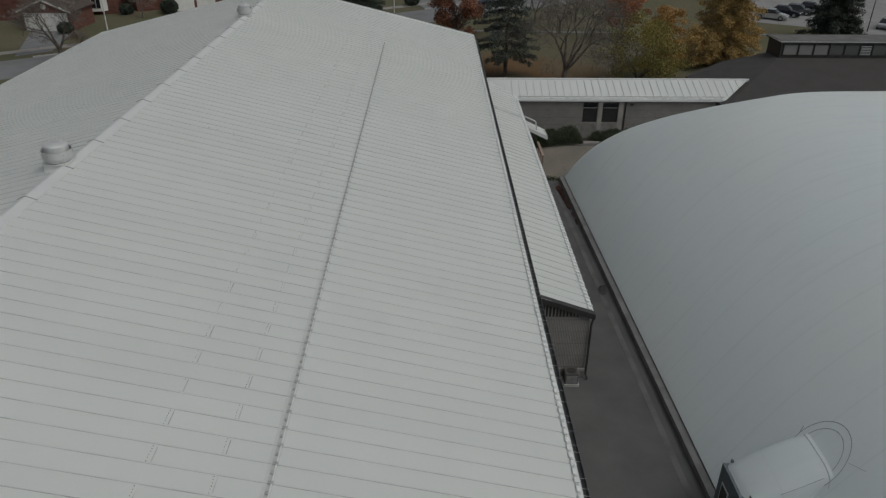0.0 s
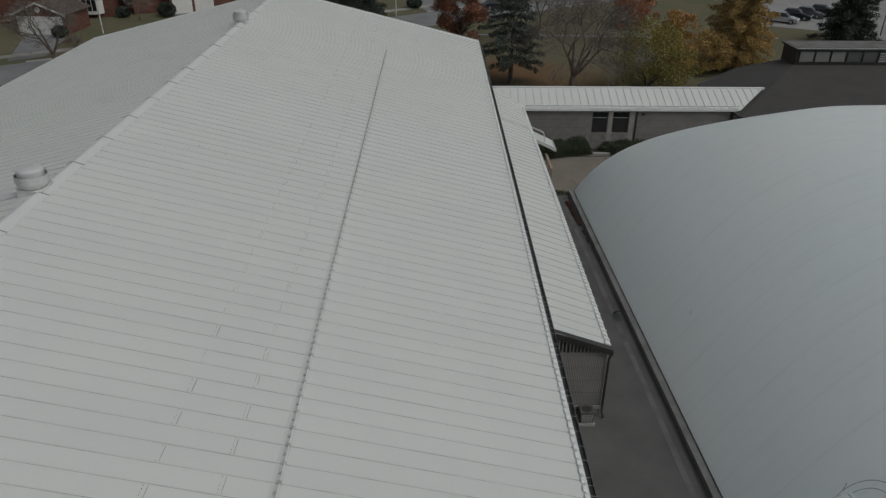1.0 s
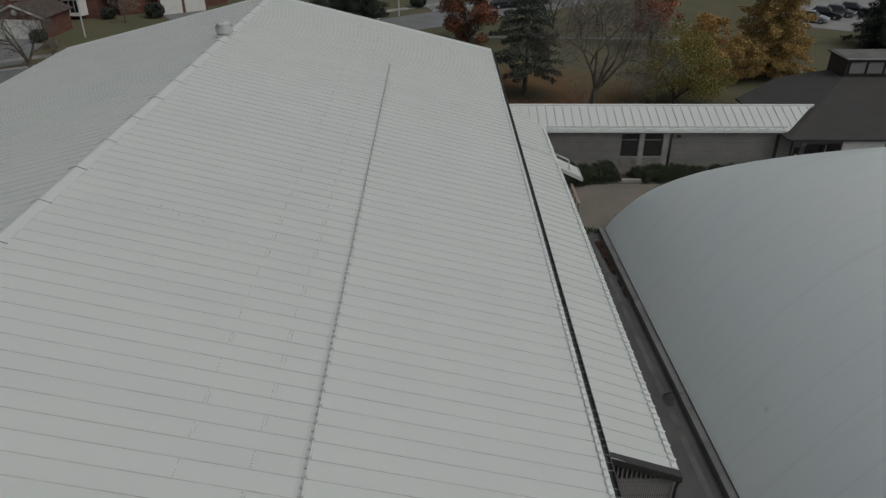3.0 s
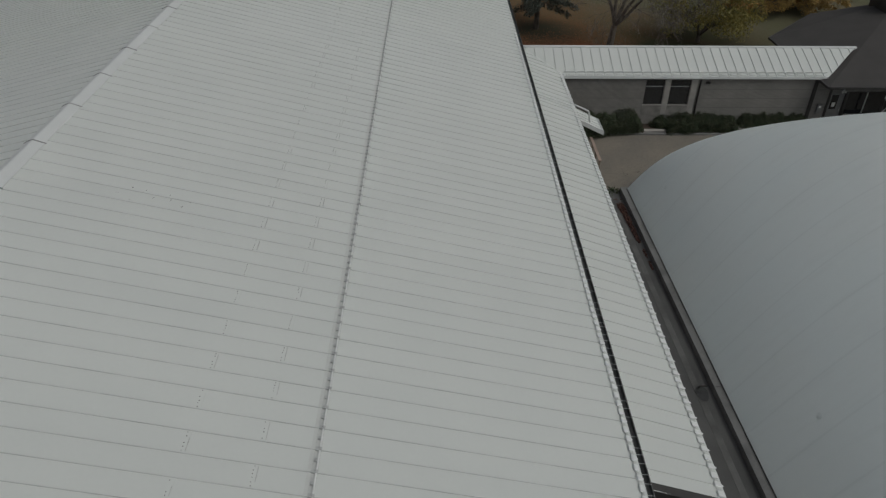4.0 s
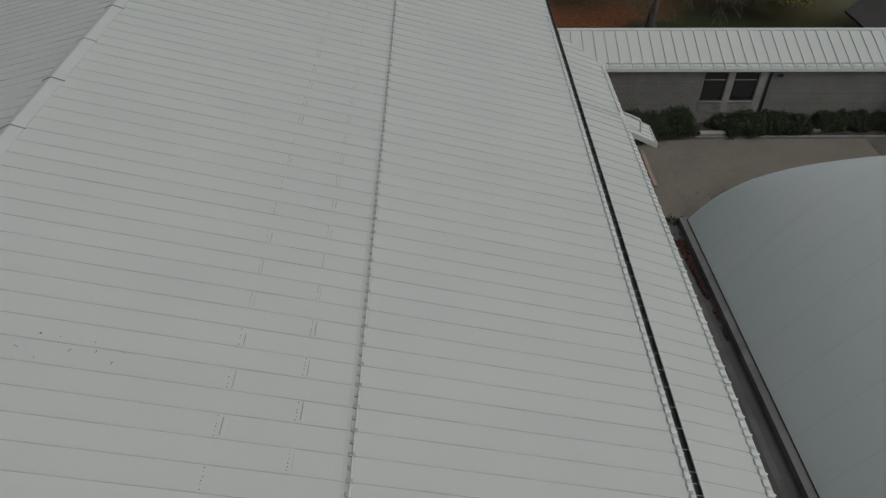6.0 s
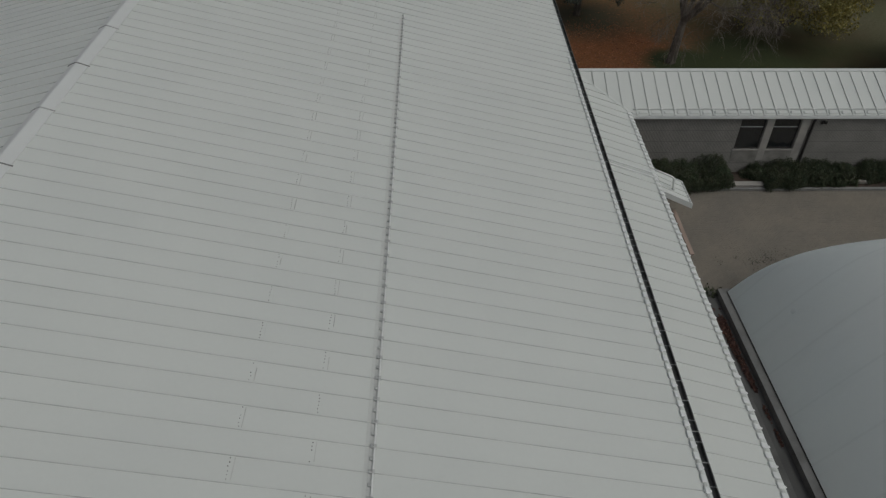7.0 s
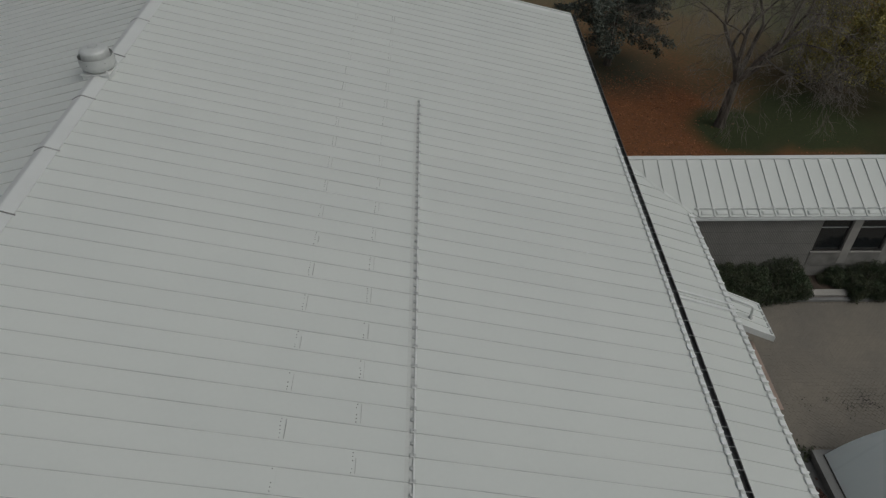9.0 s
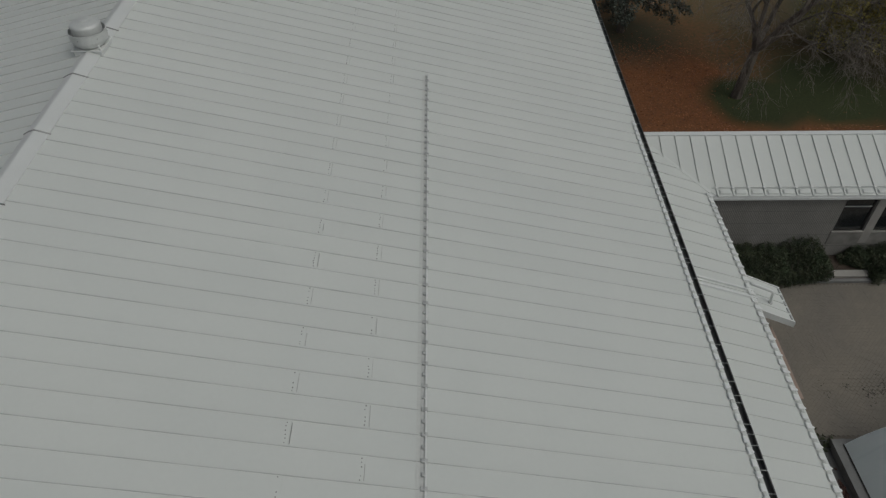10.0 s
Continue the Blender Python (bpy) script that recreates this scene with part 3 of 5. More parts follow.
# ---- ventilators on the ridge ----
def ventilator(x, y):
    v = thing("roof_ventilator", "round pale metal ventilator astride the roof ridge", "ventilator", "ridge ventilators", at=(x, y, ZTOP - 0.02))
    part("curb", extrude(bmesh.new(), [(-0.42, -0.20), (0, -0.06), (0.42, -0.20), (0.42, 0.10), (-0.42, 0.10)], 1, -0.42, 0.42), M_TRIM, v)
    part("base_flange", new_box(-0.47, 0.47, -0.47, 0.47, 0.10, 0.125, bevel=0.006), M_TRIM, v, "white square base flange")
    part("bowl", lathe(bmesh.new(), [(0.36, 0.12), (0.42, 0.15), (0.49, 0.22), (0.53, 0.31), (0.54, 0.33), (0.545, 0.36), (0.545, 0.57), (0.555, 0.575), (0.555, 0.60), (0.53, 0.60), (0.525, 0.44), (0.45, 0.40)], 40), M_VENT, v, smooth=False)
    part("throat", lathe(bmesh.new(), [(0.44, 0.38), (0.44, 0.52)], 40), M_DARK, v)
    hood = part("hood", lathe(bmesh.new(), [(0.43, 0.50), (0.44, 0.52), (0.44, 0.76), (0.42, 0.80), (0.38, 0.83), (0.26, 0.87), (0.13, 0.885), (0.12, 0.90), (0.0, 0.90)], 40), M_VENT, v)
    part("cap_disc", lathe(bmesh.new(), [(0.15, 0.885), (0.15, 0.905), (0.12, 0.92), (0.02, 0.925)], 24), M_VENT, hood)
    for a in range(4):
        w = math.pi / 4 + a * math.pi / 2
        q = Vector((math.cos(w), math.sin(w)))
        n = Vector((-q.y, q.x)) * 0.012
        f0, f1 = q * 0.60, q * 0.47
        bm = bmesh.new()
        hull(bm, [(f0.x - n.x, f0.y - n.y, 0.13), (f0.x + n.x, f0.y + n.y, 0.13), (f1.x + n.x, f1.y + n.y, 0.36), (f1.x - n.x, f1.y - n.y, 0.36)], 0.03)
        part("bracket", bm, M_VENT, v)
    for a in range(6):
        w = 0.3 + a * math.pi / 3
        part("rivet", lathe(bmesh.new(), [(0.012, 0.0), (0.012, 0.008)], 6), M_DARK, v, m=Matrix.Translation((0.546 * math.cos(w), 0.546 * math.sin(w), 0.47)) @ Vector((math.cos(w), math.sin(w), 0)).to_track_quat("Z", "Y").to_matrix().to_4x4())
    return v


for x, y in ((RX - 0.02, 4.6), (RX - 0.30, -25.0)):
    ventilator(x, y)

# ---- lean-to along the hall ----
lean = thing("lean_to", "single-storey brick lean-to with white metal roof", "building")


def lean_z(x):
    return LZ + LS * (LX - x)


def lean_low(y):
    return min(LX, LX - (CZ + CS * (y - CY) - LZ) / LS)


part("wall", new_box(20.1, 20.35, LY0 + 0.14, WALL_Y, -0.02, lean_z(20.35) - 0.12), M_BRICK, lean)
part("wall", extrude(bmesh.new(), [(17.3, -0.02), (20.1, -0.02), (20.1, 3.18), (17.3, 3.18)], 1, LY0 + 0.14, LY0 + 0.4), M_BRICK, lean)
deck2 = part("roof_deck", hull(bmesh.new(), [(17.3, LY0, lean_z(17.3) - 0.03), (LX - 0.02, LY0, LZ - 0.03), (LX - 0.02, CY, LZ - 0.03), (lean_low(7.4), 7.4, lean_z(lean_low(7.4)) - 0.03), (17.3, 7.4, lean_z(17.3) - 0.03)], 0.14), M_TRIM, lean)
y = SEAM0 + SEAM * math.ceil((LY0 - SEAM0) / SEAM)
edges = [LY0] + [y + i * SEAM for i in range(int((7.4 - y) / SEAM) + 1)]
for y0, y1 in zip(edges, edges[1:]):
    bm = bmesh.new()
    a, b = lean_low(y0) + 0.02, lean_low(y1) + 0.02
    hull(bm, [(17.3, y0 + 0.003, lean_z(17.3)), (a, y0 + 0.003, lean_z(a)), (b, y1 - 0.003, lean_z(b)), (17.3, y1 - 0.003, lean_z(17.3))], 0.012)
    hull(bm, [(17.3, y0 - 0.010, lean_z(17.3) + 0.026), (a, y0 - 0.010, lean_z(a) + 0.026), (a, y0 + 0.010, lean_z(a) + 0.026), (17.3, y0 + 0.010, lean_z(17.3) + 0.026)], 0.03)
    bm.faces.ensure_lookup_table()
    # seam's -y side coloured darker in place of its shade
    bm.faces[8].material_index = 1
    part("roof_panel", bm, [M_ROOF, M_SEAM_PALE], deck2)
snow_guard(lean, LX - 0.155, LY0 + 0.1, CY - 0.1, lean_z, LS, edges[1:], "snow guard bar along the eave", True, 1.35)
for dy in (-0.12, 0.20):
    part("diverter", hull(bmesh.new(), [(17.35, -0.25 + dy, lean_z(17.35) + 0.085), (LX + 0.0, -0.25 + dy, LZ + 0.085), (LX + 0.0, -0.18 + dy, LZ + 0.085), (17.35, -0.18 + dy, lean_z(17.35) + 0.085)], 0.09), M_TRIM, lean)
gutter(lean, LX + 0.0, LZ - 0.07, LY0, CY - 0.2, 0.05, 0.10)
# gable end: dark barge board, louvred triangle, corner pipe
part("barge_board", hull(bmesh.new(), [(17.3, LY0 - 0.03, lean_z(17.3) + 0.02), (LX + 0.03, LY0 - 0.03, LZ + 0.02), (LX + 0.03, LY0 + 0.24, LZ + 0.034), (17.3, LY0 + 0.24, lean_z(17.3) + 0.034)], 0.25), M_DARK, lean)
part("soffit", hull(bmesh.new(), [(17.3, LY0 + 0.02, lean_z(17.3) - 0.2), (LX, LY0 + 0.02, LZ - 0.2), (LX, LY0 + 0.16, LZ - 0.2), (17.3, LY0 + 0.16, lean_z(17.3) - 0.2)], 0.03), M_DARK, lean)
part("gable_backing", extrude(bmesh.new(), [(17.3, 3.18), (20.34, 3.18), (20.34, lean_z(20.34) - 0.18), (17.3, lean_z(17.3) - 0.18)], 1, LY0 + 0.18, LY0 + 0.4), M_DARK, lean)
for i in range(19):
    x = 17.4 + i * 0.145
    part("slat", new_box(x, x + 0.055, LY0 + 0.12, LY0 + 0.18, 3.18, lean_z(x + 0.05) - 0.2), M_BRICK, lean)
part("ledge", new_box(17.35, 20.36, LY0 + 0.08, LY0 + 0.14, 0.40, 0.55, bevel=0.01), M_WALK, lean)
bm = tube(bmesh.new(), [(20.50, LY0 + 0.08, 3.2), (20.42, LY0 + 0.06, 2.9), (20.42, LY0 + 0.06, 0.3), (20.5, LY0 - 0.05, 0.08)], 0.05, 8)
part("downpipe", bm, M_DARK, lean, "dark metal downpipe at the corner")

# ---- corridor ----
corridor = thing("corridor_wing", "low brick corridor wing with white standing-seam roof", "building")


def cor_z(y):
    return CZ + CS * (y - CY) if y <= CRY else CRZ - CS * (y - CRY)


CX1 = 37.1


def valley_y(x):
    return CY + (LZ - CZ + LS * (LX - x)) / CS



def cor_low(x):
    if x < LX:
        return min(CRY, valley_y(x))
    if x > CX1:
        return min(CRY, CY + (x - CX1) * (CRY - CY) / 2.6)
    return CY


W1, W2, WT, WB = (25.80, 26.98), (27.38, 28.62), 3.06, 1.42
for x0, x1, z0, z1 in ((20.35, W1[0], -0.02, 3.12), (W2[1], 36.4, -0.02, 3.12), (W1[0], W2[1], -0.02, WB), (W1[0], W2[1], WT, 3.12), (W1[1], W2[0], WB, WT)):
    part("wall", new_box(x0, x1, WALL_Y, WALL_Y + 0.25, z0, z1), M_BRICK, corridor)
part("wall", new_box(20.35, 38.0, 7.25, 7.5, -0.02, 4.1), M_BRICK, corridor)
part("floor_slab", new_box(20.35, 36.4, WALL_Y + 0.25, 7.25, -0.02, 0.05), M_CONC, corridor)
part("roof_deck", extrude(bmesh.new(), [(CY + 0.02, CZ - 0.03), (CRY, CRZ - 0.03), (CRY, CRZ - 0.15), (CY + 0.02, CZ - 0.15)], 0, LX + 0.1, CX1 - 0.1), M_TRIM, corridor)
deck3 = part("roof_underlay", hull(bmesh.new(), [(LX, CY + 0.02, CZ - 0.025), (CX1, CY + 0.02, CZ - 0.025), (CX1 + 2.6, CRY, CRZ - 0.025), (LX - (CRZ - LZ) / LS - 0.05, CRY, CRZ - 0.025)], 0.03), M_TRIM, corridor)
CSEAM = 0.594
xs = [18.40] + [18.985 + i * CSEAM for i in range(35)] + [39.65]
for x0, x1 in zip(xs, xs[1:]):
    bm = bmesh.new()
    a, b = cor_low(x0) - 0.02, cor_low(x1) - 0.02
    if a < CRY - 0.05 or b < CRY - 0.05:
        hull(bm, [(x0 + 0.003, a, cor_z(a)), (x1 - 0.003, b, cor_z(b)), (x1 - 0.003, CRY, CRZ), (x0 + 0.003, CRY, CRZ)], 0.012)
        hull(bm, [(x0 - 0.022, a, cor_z(a) + 0.046), (x0 + 0.022, a, cor_z(a) + 0.046), (x0 + 0.022, CRY, CRZ + 0.046), (x0 - 0.022, CRY, CRZ + 0.046)], 0.05)
        bm.faces.ensure_lookup_table()
        # seam's left side coloured darker, standing in for its shadow
        bm.faces[11].material_index = 1
        part("roof_panel", bm, [M_ROOF, M_SEAM_PALE], deck3)
part("ridge_cap", extrude(bmesh.new(), [(CRY - 0.16, CRZ - 0.05), (CRY - 0.15, CRZ + 0.005), (CRY, CRZ + 0.045), (CRY + 0.03, CRZ + 0.03), (CRY + 0.03, CRZ - 0.2), (CRY, CRZ - 0.2), (CRY, CRZ - 0.03)], 0, 17.9, 39.75), M_CAP, corridor)
part("valley_trim", hull(bmesh.new(), [(LX - 0.06, valley_y(LX) - 0.06, lean_z(LX - 0.06) + 0.016), (LX + 0.05, valley_y(LX) + 0.05, LZ + 0.03),
                                       (18.45, valley_y(18.4) + 0.05, cor_z(valley_y(18.4)) + 0.03), (18.34, valley_y(18.4) - 0.06, cor_z(valley_y(18.4)) + 0.02)], 0.05), M_ROOF, corridor)
# eave: gutter, fascia, snow guard bar
part("fascia", new_box(LX, CX1, CY + 0.0, CY + 0.03, CZ - 0.17, CZ - 0.02), M_TRIM, corridor)
part("soffit", new_box(LX, CX1 - 0.6, CY + 0.03, WALL_Y, CZ - 0.21, CZ - 0.17), M_DARK, corridor)
bm = bmesh.new()
p = [(CY - 0.02, CZ - 0.04), (CY - 0.02, CZ - 0.13), (CY - 0.12, CZ - 0.13), (CY - 0.12, CZ - 0.03), (CY - 0.10, CZ - 0.03), (CY - 0.10, CZ - 0.115), (CY - 0.035, CZ - 0.115), (CY - 0.035, CZ - 0.04)]
part("gutter", extrude(bm, p, 0, LX + 0.05, CX1), M_TRIM, corridor, "white metal eaves gutter")
GY = CY + 0.27
zc = cor_z(GY)
rail = part("snow_guard", extrude(bmesh.new(), [(GY, zc + 0.03), (GY, zc + 0.10), (GY + 0.014, zc + 0.10), (GY + 0.014, zc + 0.03)], 0, LX + 0.1, CX1 - 0.05), M_GUARD, corridor)
cl = bmesh.new()
box(cl, -0.035, 0.035, -0.05, 0.05, 0.0, 0.085, 0.008)
cl = mesh_of(cl, M_GUARD)
for x in xs[4:-5]:
    part("clamp", cl, None, rail, m=pose(x, GY, cor_z(GY)))
cup = bmesh.new()
box(cup, -0.21, 0.21, -0.09, 0.10, 0.0, 0.06, 0.03)
bmesh.ops.rotate(cup, verts=cup.verts, cent=(0, 0, 0), matrix=Matrix.Rotation(math.atan(CS), 3, "X"))
cup = mesh_of(cup, M_ROOF, True)
for x in xs[4:-6]:
    part("stop", cup, None, rail, m=pose(x + CSEAM / 2, CY + 0.13, cor_z(CY + 0.13)))


def corridor_window(x0, x1):
    w = part("window", bm_frame(x0, x1, WB, WT, 0.05, WALL_Y + 0.05, WALL_Y + 0.13), M_DARK, corridor)
    zs = WB + (WT - WB) * 0.72
    part("transom", new_box(x0 + 0.05, x1 - 0.05, WALL_Y + 0.06, WALL_Y + 0.12, zs - 0.018, zs + 0.018), M_CLAMP, w)
    part("pane", new_box(x0 + 0.05, x1 - 0.05, WALL_Y + 0.08, WALL_Y + 0.10, WB + 0.05, zs - 0.025), M_GLASS, w)
    part("pane", new_box(x0 + 0.05, x1 - 0.05, WALL_Y + 0.08, WALL_Y + 0.10, zs + 0.025, WT - 0.05), M_GLASS, w)
    part("sill", new_box(x0 - 0.04, x1 + 0.04, WALL_Y - 0.06, WALL_Y + 0.05, WB - 0.07, WB, bevel=0.008), M_PIER, w)


def bm_frame(x0, x1, z0, z1, t, y0, y1):
    bm = bmesh.new()
    box(bm, x0, x0 + t, y0, y1, z0, z1), box(bm, x1 - t, x1, y0, y1, z0, z1)
    box(bm, x0 + t, x1 - t, y0, y1, z0, z0 + t), box(bm, x0 + t, x1 - t, y0, y1, z1 - t, z1)
    return bm


M_PIER = material("grey_plaster_pier", (0.37, 0.35, 0.325), 0.85, 0, 0.1, 1.4, 25, 0.2, (0.27, 0.258, 0.242))
corridor_window(*W1)
corridor_window(*W2)
part("mullion_panel", new_box(W1[1] + 0.04, W2[0] - 0.02, WALL_Y - 0.03, WALL_Y, WB - 0.65, 3.1), M_PIER, corridor, "pale concrete pier between the windows")
part("pier", new_box(W2[1] + 0.05, W2[1] + 0.42, WALL_Y - 0.03, WALL_Y, 0.55, 3.1), M_PIER, corridor)
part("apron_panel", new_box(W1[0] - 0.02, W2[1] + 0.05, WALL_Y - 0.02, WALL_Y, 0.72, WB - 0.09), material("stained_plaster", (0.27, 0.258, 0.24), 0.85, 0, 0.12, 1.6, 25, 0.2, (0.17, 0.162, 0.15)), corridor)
bm = tube(bmesh.new(), [(29.2, CY - 0.05, CZ - 0.1), (29.2, WALL_Y - 0.06, CZ - 0.35), (29.2, WALL_Y - 0.06, 0.1)], 0.055, 8)
part("downpipe", bm, M_DARK, corridor, "dark metal downpipe")
part("corner_post", new_box(36.40, 36.62, WALL_Y - 0.05, WALL_Y + 0.2, -0.02, 3.1), M_DARK, corridor)
lamp = thing("wall_lamp", "small dark floodlight fixed under the corridor eave", "lamp")
bm = bmesh.new()
box(bm, 29.58, 29.74, WALL_Y - 0.04, WALL_Y, 2.82, 2.98, 0.008)
part("back_plate", bm, M_DARK, lamp)
for x in (29.57, 29.75):
    part("head", lathe(bmesh.new(), [(0.03, 0.0), (0.055, 0.03), (0.06, 0.13)], 10, (x, WALL_Y - 0.10, 2.84)), M_DARK, lamp)

# ---- entrance canopy at the lean-to ----
canopy = thing("entrance_canopy", "small white sloping metal canopy over a side door", "canopy")


def can_z(x):
    return 3.06 - 0.475 * (x - 20.0)


part("roof", hull(bmesh.new(), [(20.0, -0.15, can_z(20.0)), (22.25, -0.15, can_z(22.25)), (22.25, 1.42, can_z(22.25)), (20.0, 1.42, can_z(20.0))], 0.05), M_ROOF, canopy)
for y in (-0.17, 1.40):
    part("fascia", hull(bmesh.new(), [(20.0, y, can_z(20.0) + 0.05), (22.27, y, can_z(22.27) + 0.05), (22.27, y + 0.04, can_z(22.27) + 0.05), (20.0, y + 0.04, can_z(20.0) + 0.05)], 0.26), M_TRIM, canopy)
part("fascia", new_box(22.25, 22.29, -0.17, 1.44, can_z(22.27) - 0.2, can_z(22.27) - 0.0), M_TRIM, canopy)
for i in range(5):
    part("drip_guard", new_box(22.17, 22.23, -0.05 + i * 0.3, 0.15 + i * 0.3, can_z(22.2) + 0.003, can_z(22.2) + 0.05, bevel=0.01), M_CLAMP, canopy)
for i in range(1, 4):
    part("seam", hull(bmesh.new(), [(20.0, i * 0.39 - 0.16, can_z(20) + 0.03), (22.2, i * 0.39 - 0.16, can_z(22.2) + 0.03), (22.2, i * 0.39 - 0.14, can_z(22.2) + 0.03), (20.0, i * 0.39 - 0.14, can_z(20) + 0.03)], 0.032), M_ROOF, canopy)
for y in (-0.05, 1.3):
    part("post", new_box(21.1, 21.18, y, y + 0.08, 0.0, can_z(21.18) - 0.05), M_DARK, canopy)
pipe = thing("roof_drain_pipe", "white elbowed metal pipe draining onto the canopy", "pipe")
part("pipe", tube(bmesh.new(), [(20.5, 0.33, 3.42), (21.15, 0.31, 3.14), (21.32, 0.31, 3.05), (21.40, 0.33, 2.94), (21.50, 0.42, can_z(21.50) + 0.01)], 0.045, 10), M_TRIM, pipe, smooth=True)
part("flange", lathe(bmesh.new(), [(0.09, 0.0), (0.09, 0.02), (0.05, 0.05)], 12, (21.50, 0.42, can_z(21.50) + 0.0)), M_CLAMP, pipe)
door = thing("side_door", "dark metal door under the small canopy", "door", kind="structure")
part("leaf", new_box(20.0, 20.04, 0.2, 1.15, 0.15, 2.25, bevel=0.008), M_DARK, door)
part("handle", tube(bmesh.new(), [(20.09, 0.3, 1.1), (20.09, 0.3, 1.3)], 0.015, 6), M_STEEL, door)
ramp = thing("timber_ramp", "weathered timber ramp with sloping handrail beside the door", "ramp")
part("deck", hull(bmesh.new(), [(20.1, -3.0, 0.06), (21.7, -3.0, 0.06), (21.7, -0.3, 0.4), (20.1, -0.3, 0.4)], 0.06), M_WOOD, ramp)
part("landing", new_box(20.02, 21.7, -0.3, 1.4, 0.32, 0.4), M_WOOD, ramp)
for y, z in ((-2.8, 1.52), (-1.75, 1.52), (-0.75, 1.52)):
    part("post", new_box(21.55, 21.64, y - 0.045, y + 0.045, 0.0, z), M_WOOD, ramp)
part("handrail", hull(bmesh.new(), [(21.54, -2.88, 1.58), (21.70, -2.88, 1.58), (21.70, 0.05, 1.56), (21.54, 0.05, 1.56)], 0.045), M_RAIL, ramp, "pale bare timber handrail board")
part("mid_rail", hull(bmesh.new(), [(21.56, -2.85, 1.0), (21.61, -2.85, 1.0), (21.61, 0.0, 1.0), (21.56, 0.0, 1.0)], 0.10), M_RAIL, ramp)

# condenser by the lean-to's end wall
ac = thing("air_conditioner", "grey metal condenser unit against the end wall", "air conditioner")
part("case", new_box(19.45, 20.02, -26.4, -25.9, 0.12, 0.66, bevel=0.015), M_GUTTER, ac)
part("grille", new_box(19.5, 19.97, -26.415, -26.4, 0.17, 0.61), M_DARK, ac)
for i in range(8):
    part("slat", new_box(19.5, 19.97, -26.43, -26.415, 0.19 + i * 0.053, 0.205 + i * 0.053), M_STEEL, ac)
part("fan_grille", lathe(bmesh.new(), [(0.20, 0.66), (0.20, 0.675), (0.17, 0.68)], 20, (19.74, -26.15, 0)), M_DARK, ac)
part("base", new_box(19.4, 20.07, -26.45, -25.85, 0.0, 0.12), M_CONC, ac)

# ---- air dome ----
DO, DSL = Vector((23.05, -3.75)), 0.026
DV = Vector((DSL, -1)).normalized()
DU = Vector((1, DSL)).normalized()
DH, DRU, DRV = 8.70, 26.69, 19.78           # height over the kerb, half width, length of the rounded end
SIDE, END, BLEND = (14.0, 3.50, 1.13), (9.0, 0.95, 0.408), 4.4
DLEN = 92.0


def prof(s, reach, p, q):
    """How far the membrane has risen, from 0 to 1, s metres in from its edge."""
    return max(1 - (1 - min(max(s, 0.0) / reach, 1.0)) ** p, 1e-5) ** q


def dome_pt(u, v):
    """A point of the membrane, u metres in from the long kerb and v from the short end; the two slopes meet in soft hips."""
    uu, vv = max(min(u, 2 * DRU - u), 0.0), max(min(v, DLEN - v), 0.0)
    rise = (prof(uu, *SIDE) ** -BLEND + prof(vv, *END) ** -BLEND - 1) ** (-1 / BLEND)
    q = DO + DU * u + DV * v
    return Vector((q.x, q.y, 0.3 + DH * rise))


def steps_to(top, n, power=2.6):
    return [top * (i / n) ** power for i in range(n + 1)]


us = steps_to(DRU, 48)
us = us + [2 * DRU - u for u in us[-2::-1]]
vs = steps_to(DRV, 46)
vs = vs + [DRV + (DLEN / 2 - DRV) * i / 30 for i in range(1, 31)]
vs = vs + [DLEN - v for v in vs[-2::-1]]
air_dome = thing("air_dome", "large white inflated fabric sports dome on a concrete kerb", "air dome")
verts = [dome_pt(u, v) for v in vs for u in us]
nu = len(us)
faces = [(j * nu + i, j * nu + i + 1, (j + 1) * nu + i + 1, (j + 1) * nu + i) for j in range(len(vs) - 1) for i in range(nu - 1)]
me = soup("membrane", verts, faces, M_DOME)
me.shade_smooth()
skin = part("membrane", me, None, air_dome)


def ribbon(pts_fun, w_fun, lift=0.012):
    """A thin strip lying on the membrane."""
    bm = bmesh.new()
    rows = []
    for a in pts_fun:
        rows.append([bm.verts.new(p + n * lift) for p, n in w_fun(a)])
    for a, b in zip(rows, rows[1:]):
        bm.faces.new((a[0], a[1], b[1], b[0]))
    return bm


def dome_n(u, v):
    e = 0.02
    a = dome_pt(u + e, v) - dome_pt(u - e, v)
    b = dome_pt(u, v + e) - dome_pt(u, v - e)
    n = a.cross(b)
    return n.normalized() if n.z > 0 else -n.normalized()


us_w = [0.04] + [u for u in us if 0.08 < u < 16]
for i in range(24):
    v0 = 0.6 + i * 1.83
    bm = ribbon(us_w, lambda u: [(dome_pt(u, v0 + d), dome_n(u, v0 + d)) for d in (-0.04, 0.04)], 0.010)
    part("weld", bm, M_WELD, skin)
# the base clamp: a dark cable line on the kerb
bm = bmesh.new()
a, b = DO + DU * 0.01, DO + DV * DLEN + DU * 0.01
tube(bm, [(a.x, a.y, 0.33), (b.x, b.y, 0.33)], 0.02, 6)
part("clamp_channel", bm, M_DARK, air_dome)

# unseen reflector floor, added so light bounces back out through the membrane
bounce_outline = [DO + DU * 0.3 + DV * 0.3, DO + DU * (2 * DRU - 0.3) + DV * 0.3, DO + DU * (2 * DRU - 0.3) + DV * (DLEN - 0.3), DO + DU * 0.3 + DV * (DLEN - 0.3)]
sheet("bounce_floor", [(p.x, p.y) for p in bounce_outline], 0.02, material("pale_bounce_floor", (0.76, 0.76, 0.74), 0.7, 0, 0.05, 0.5, 20, 0.05), "unseen pale floor added to brighten the dome from inside", "floor")

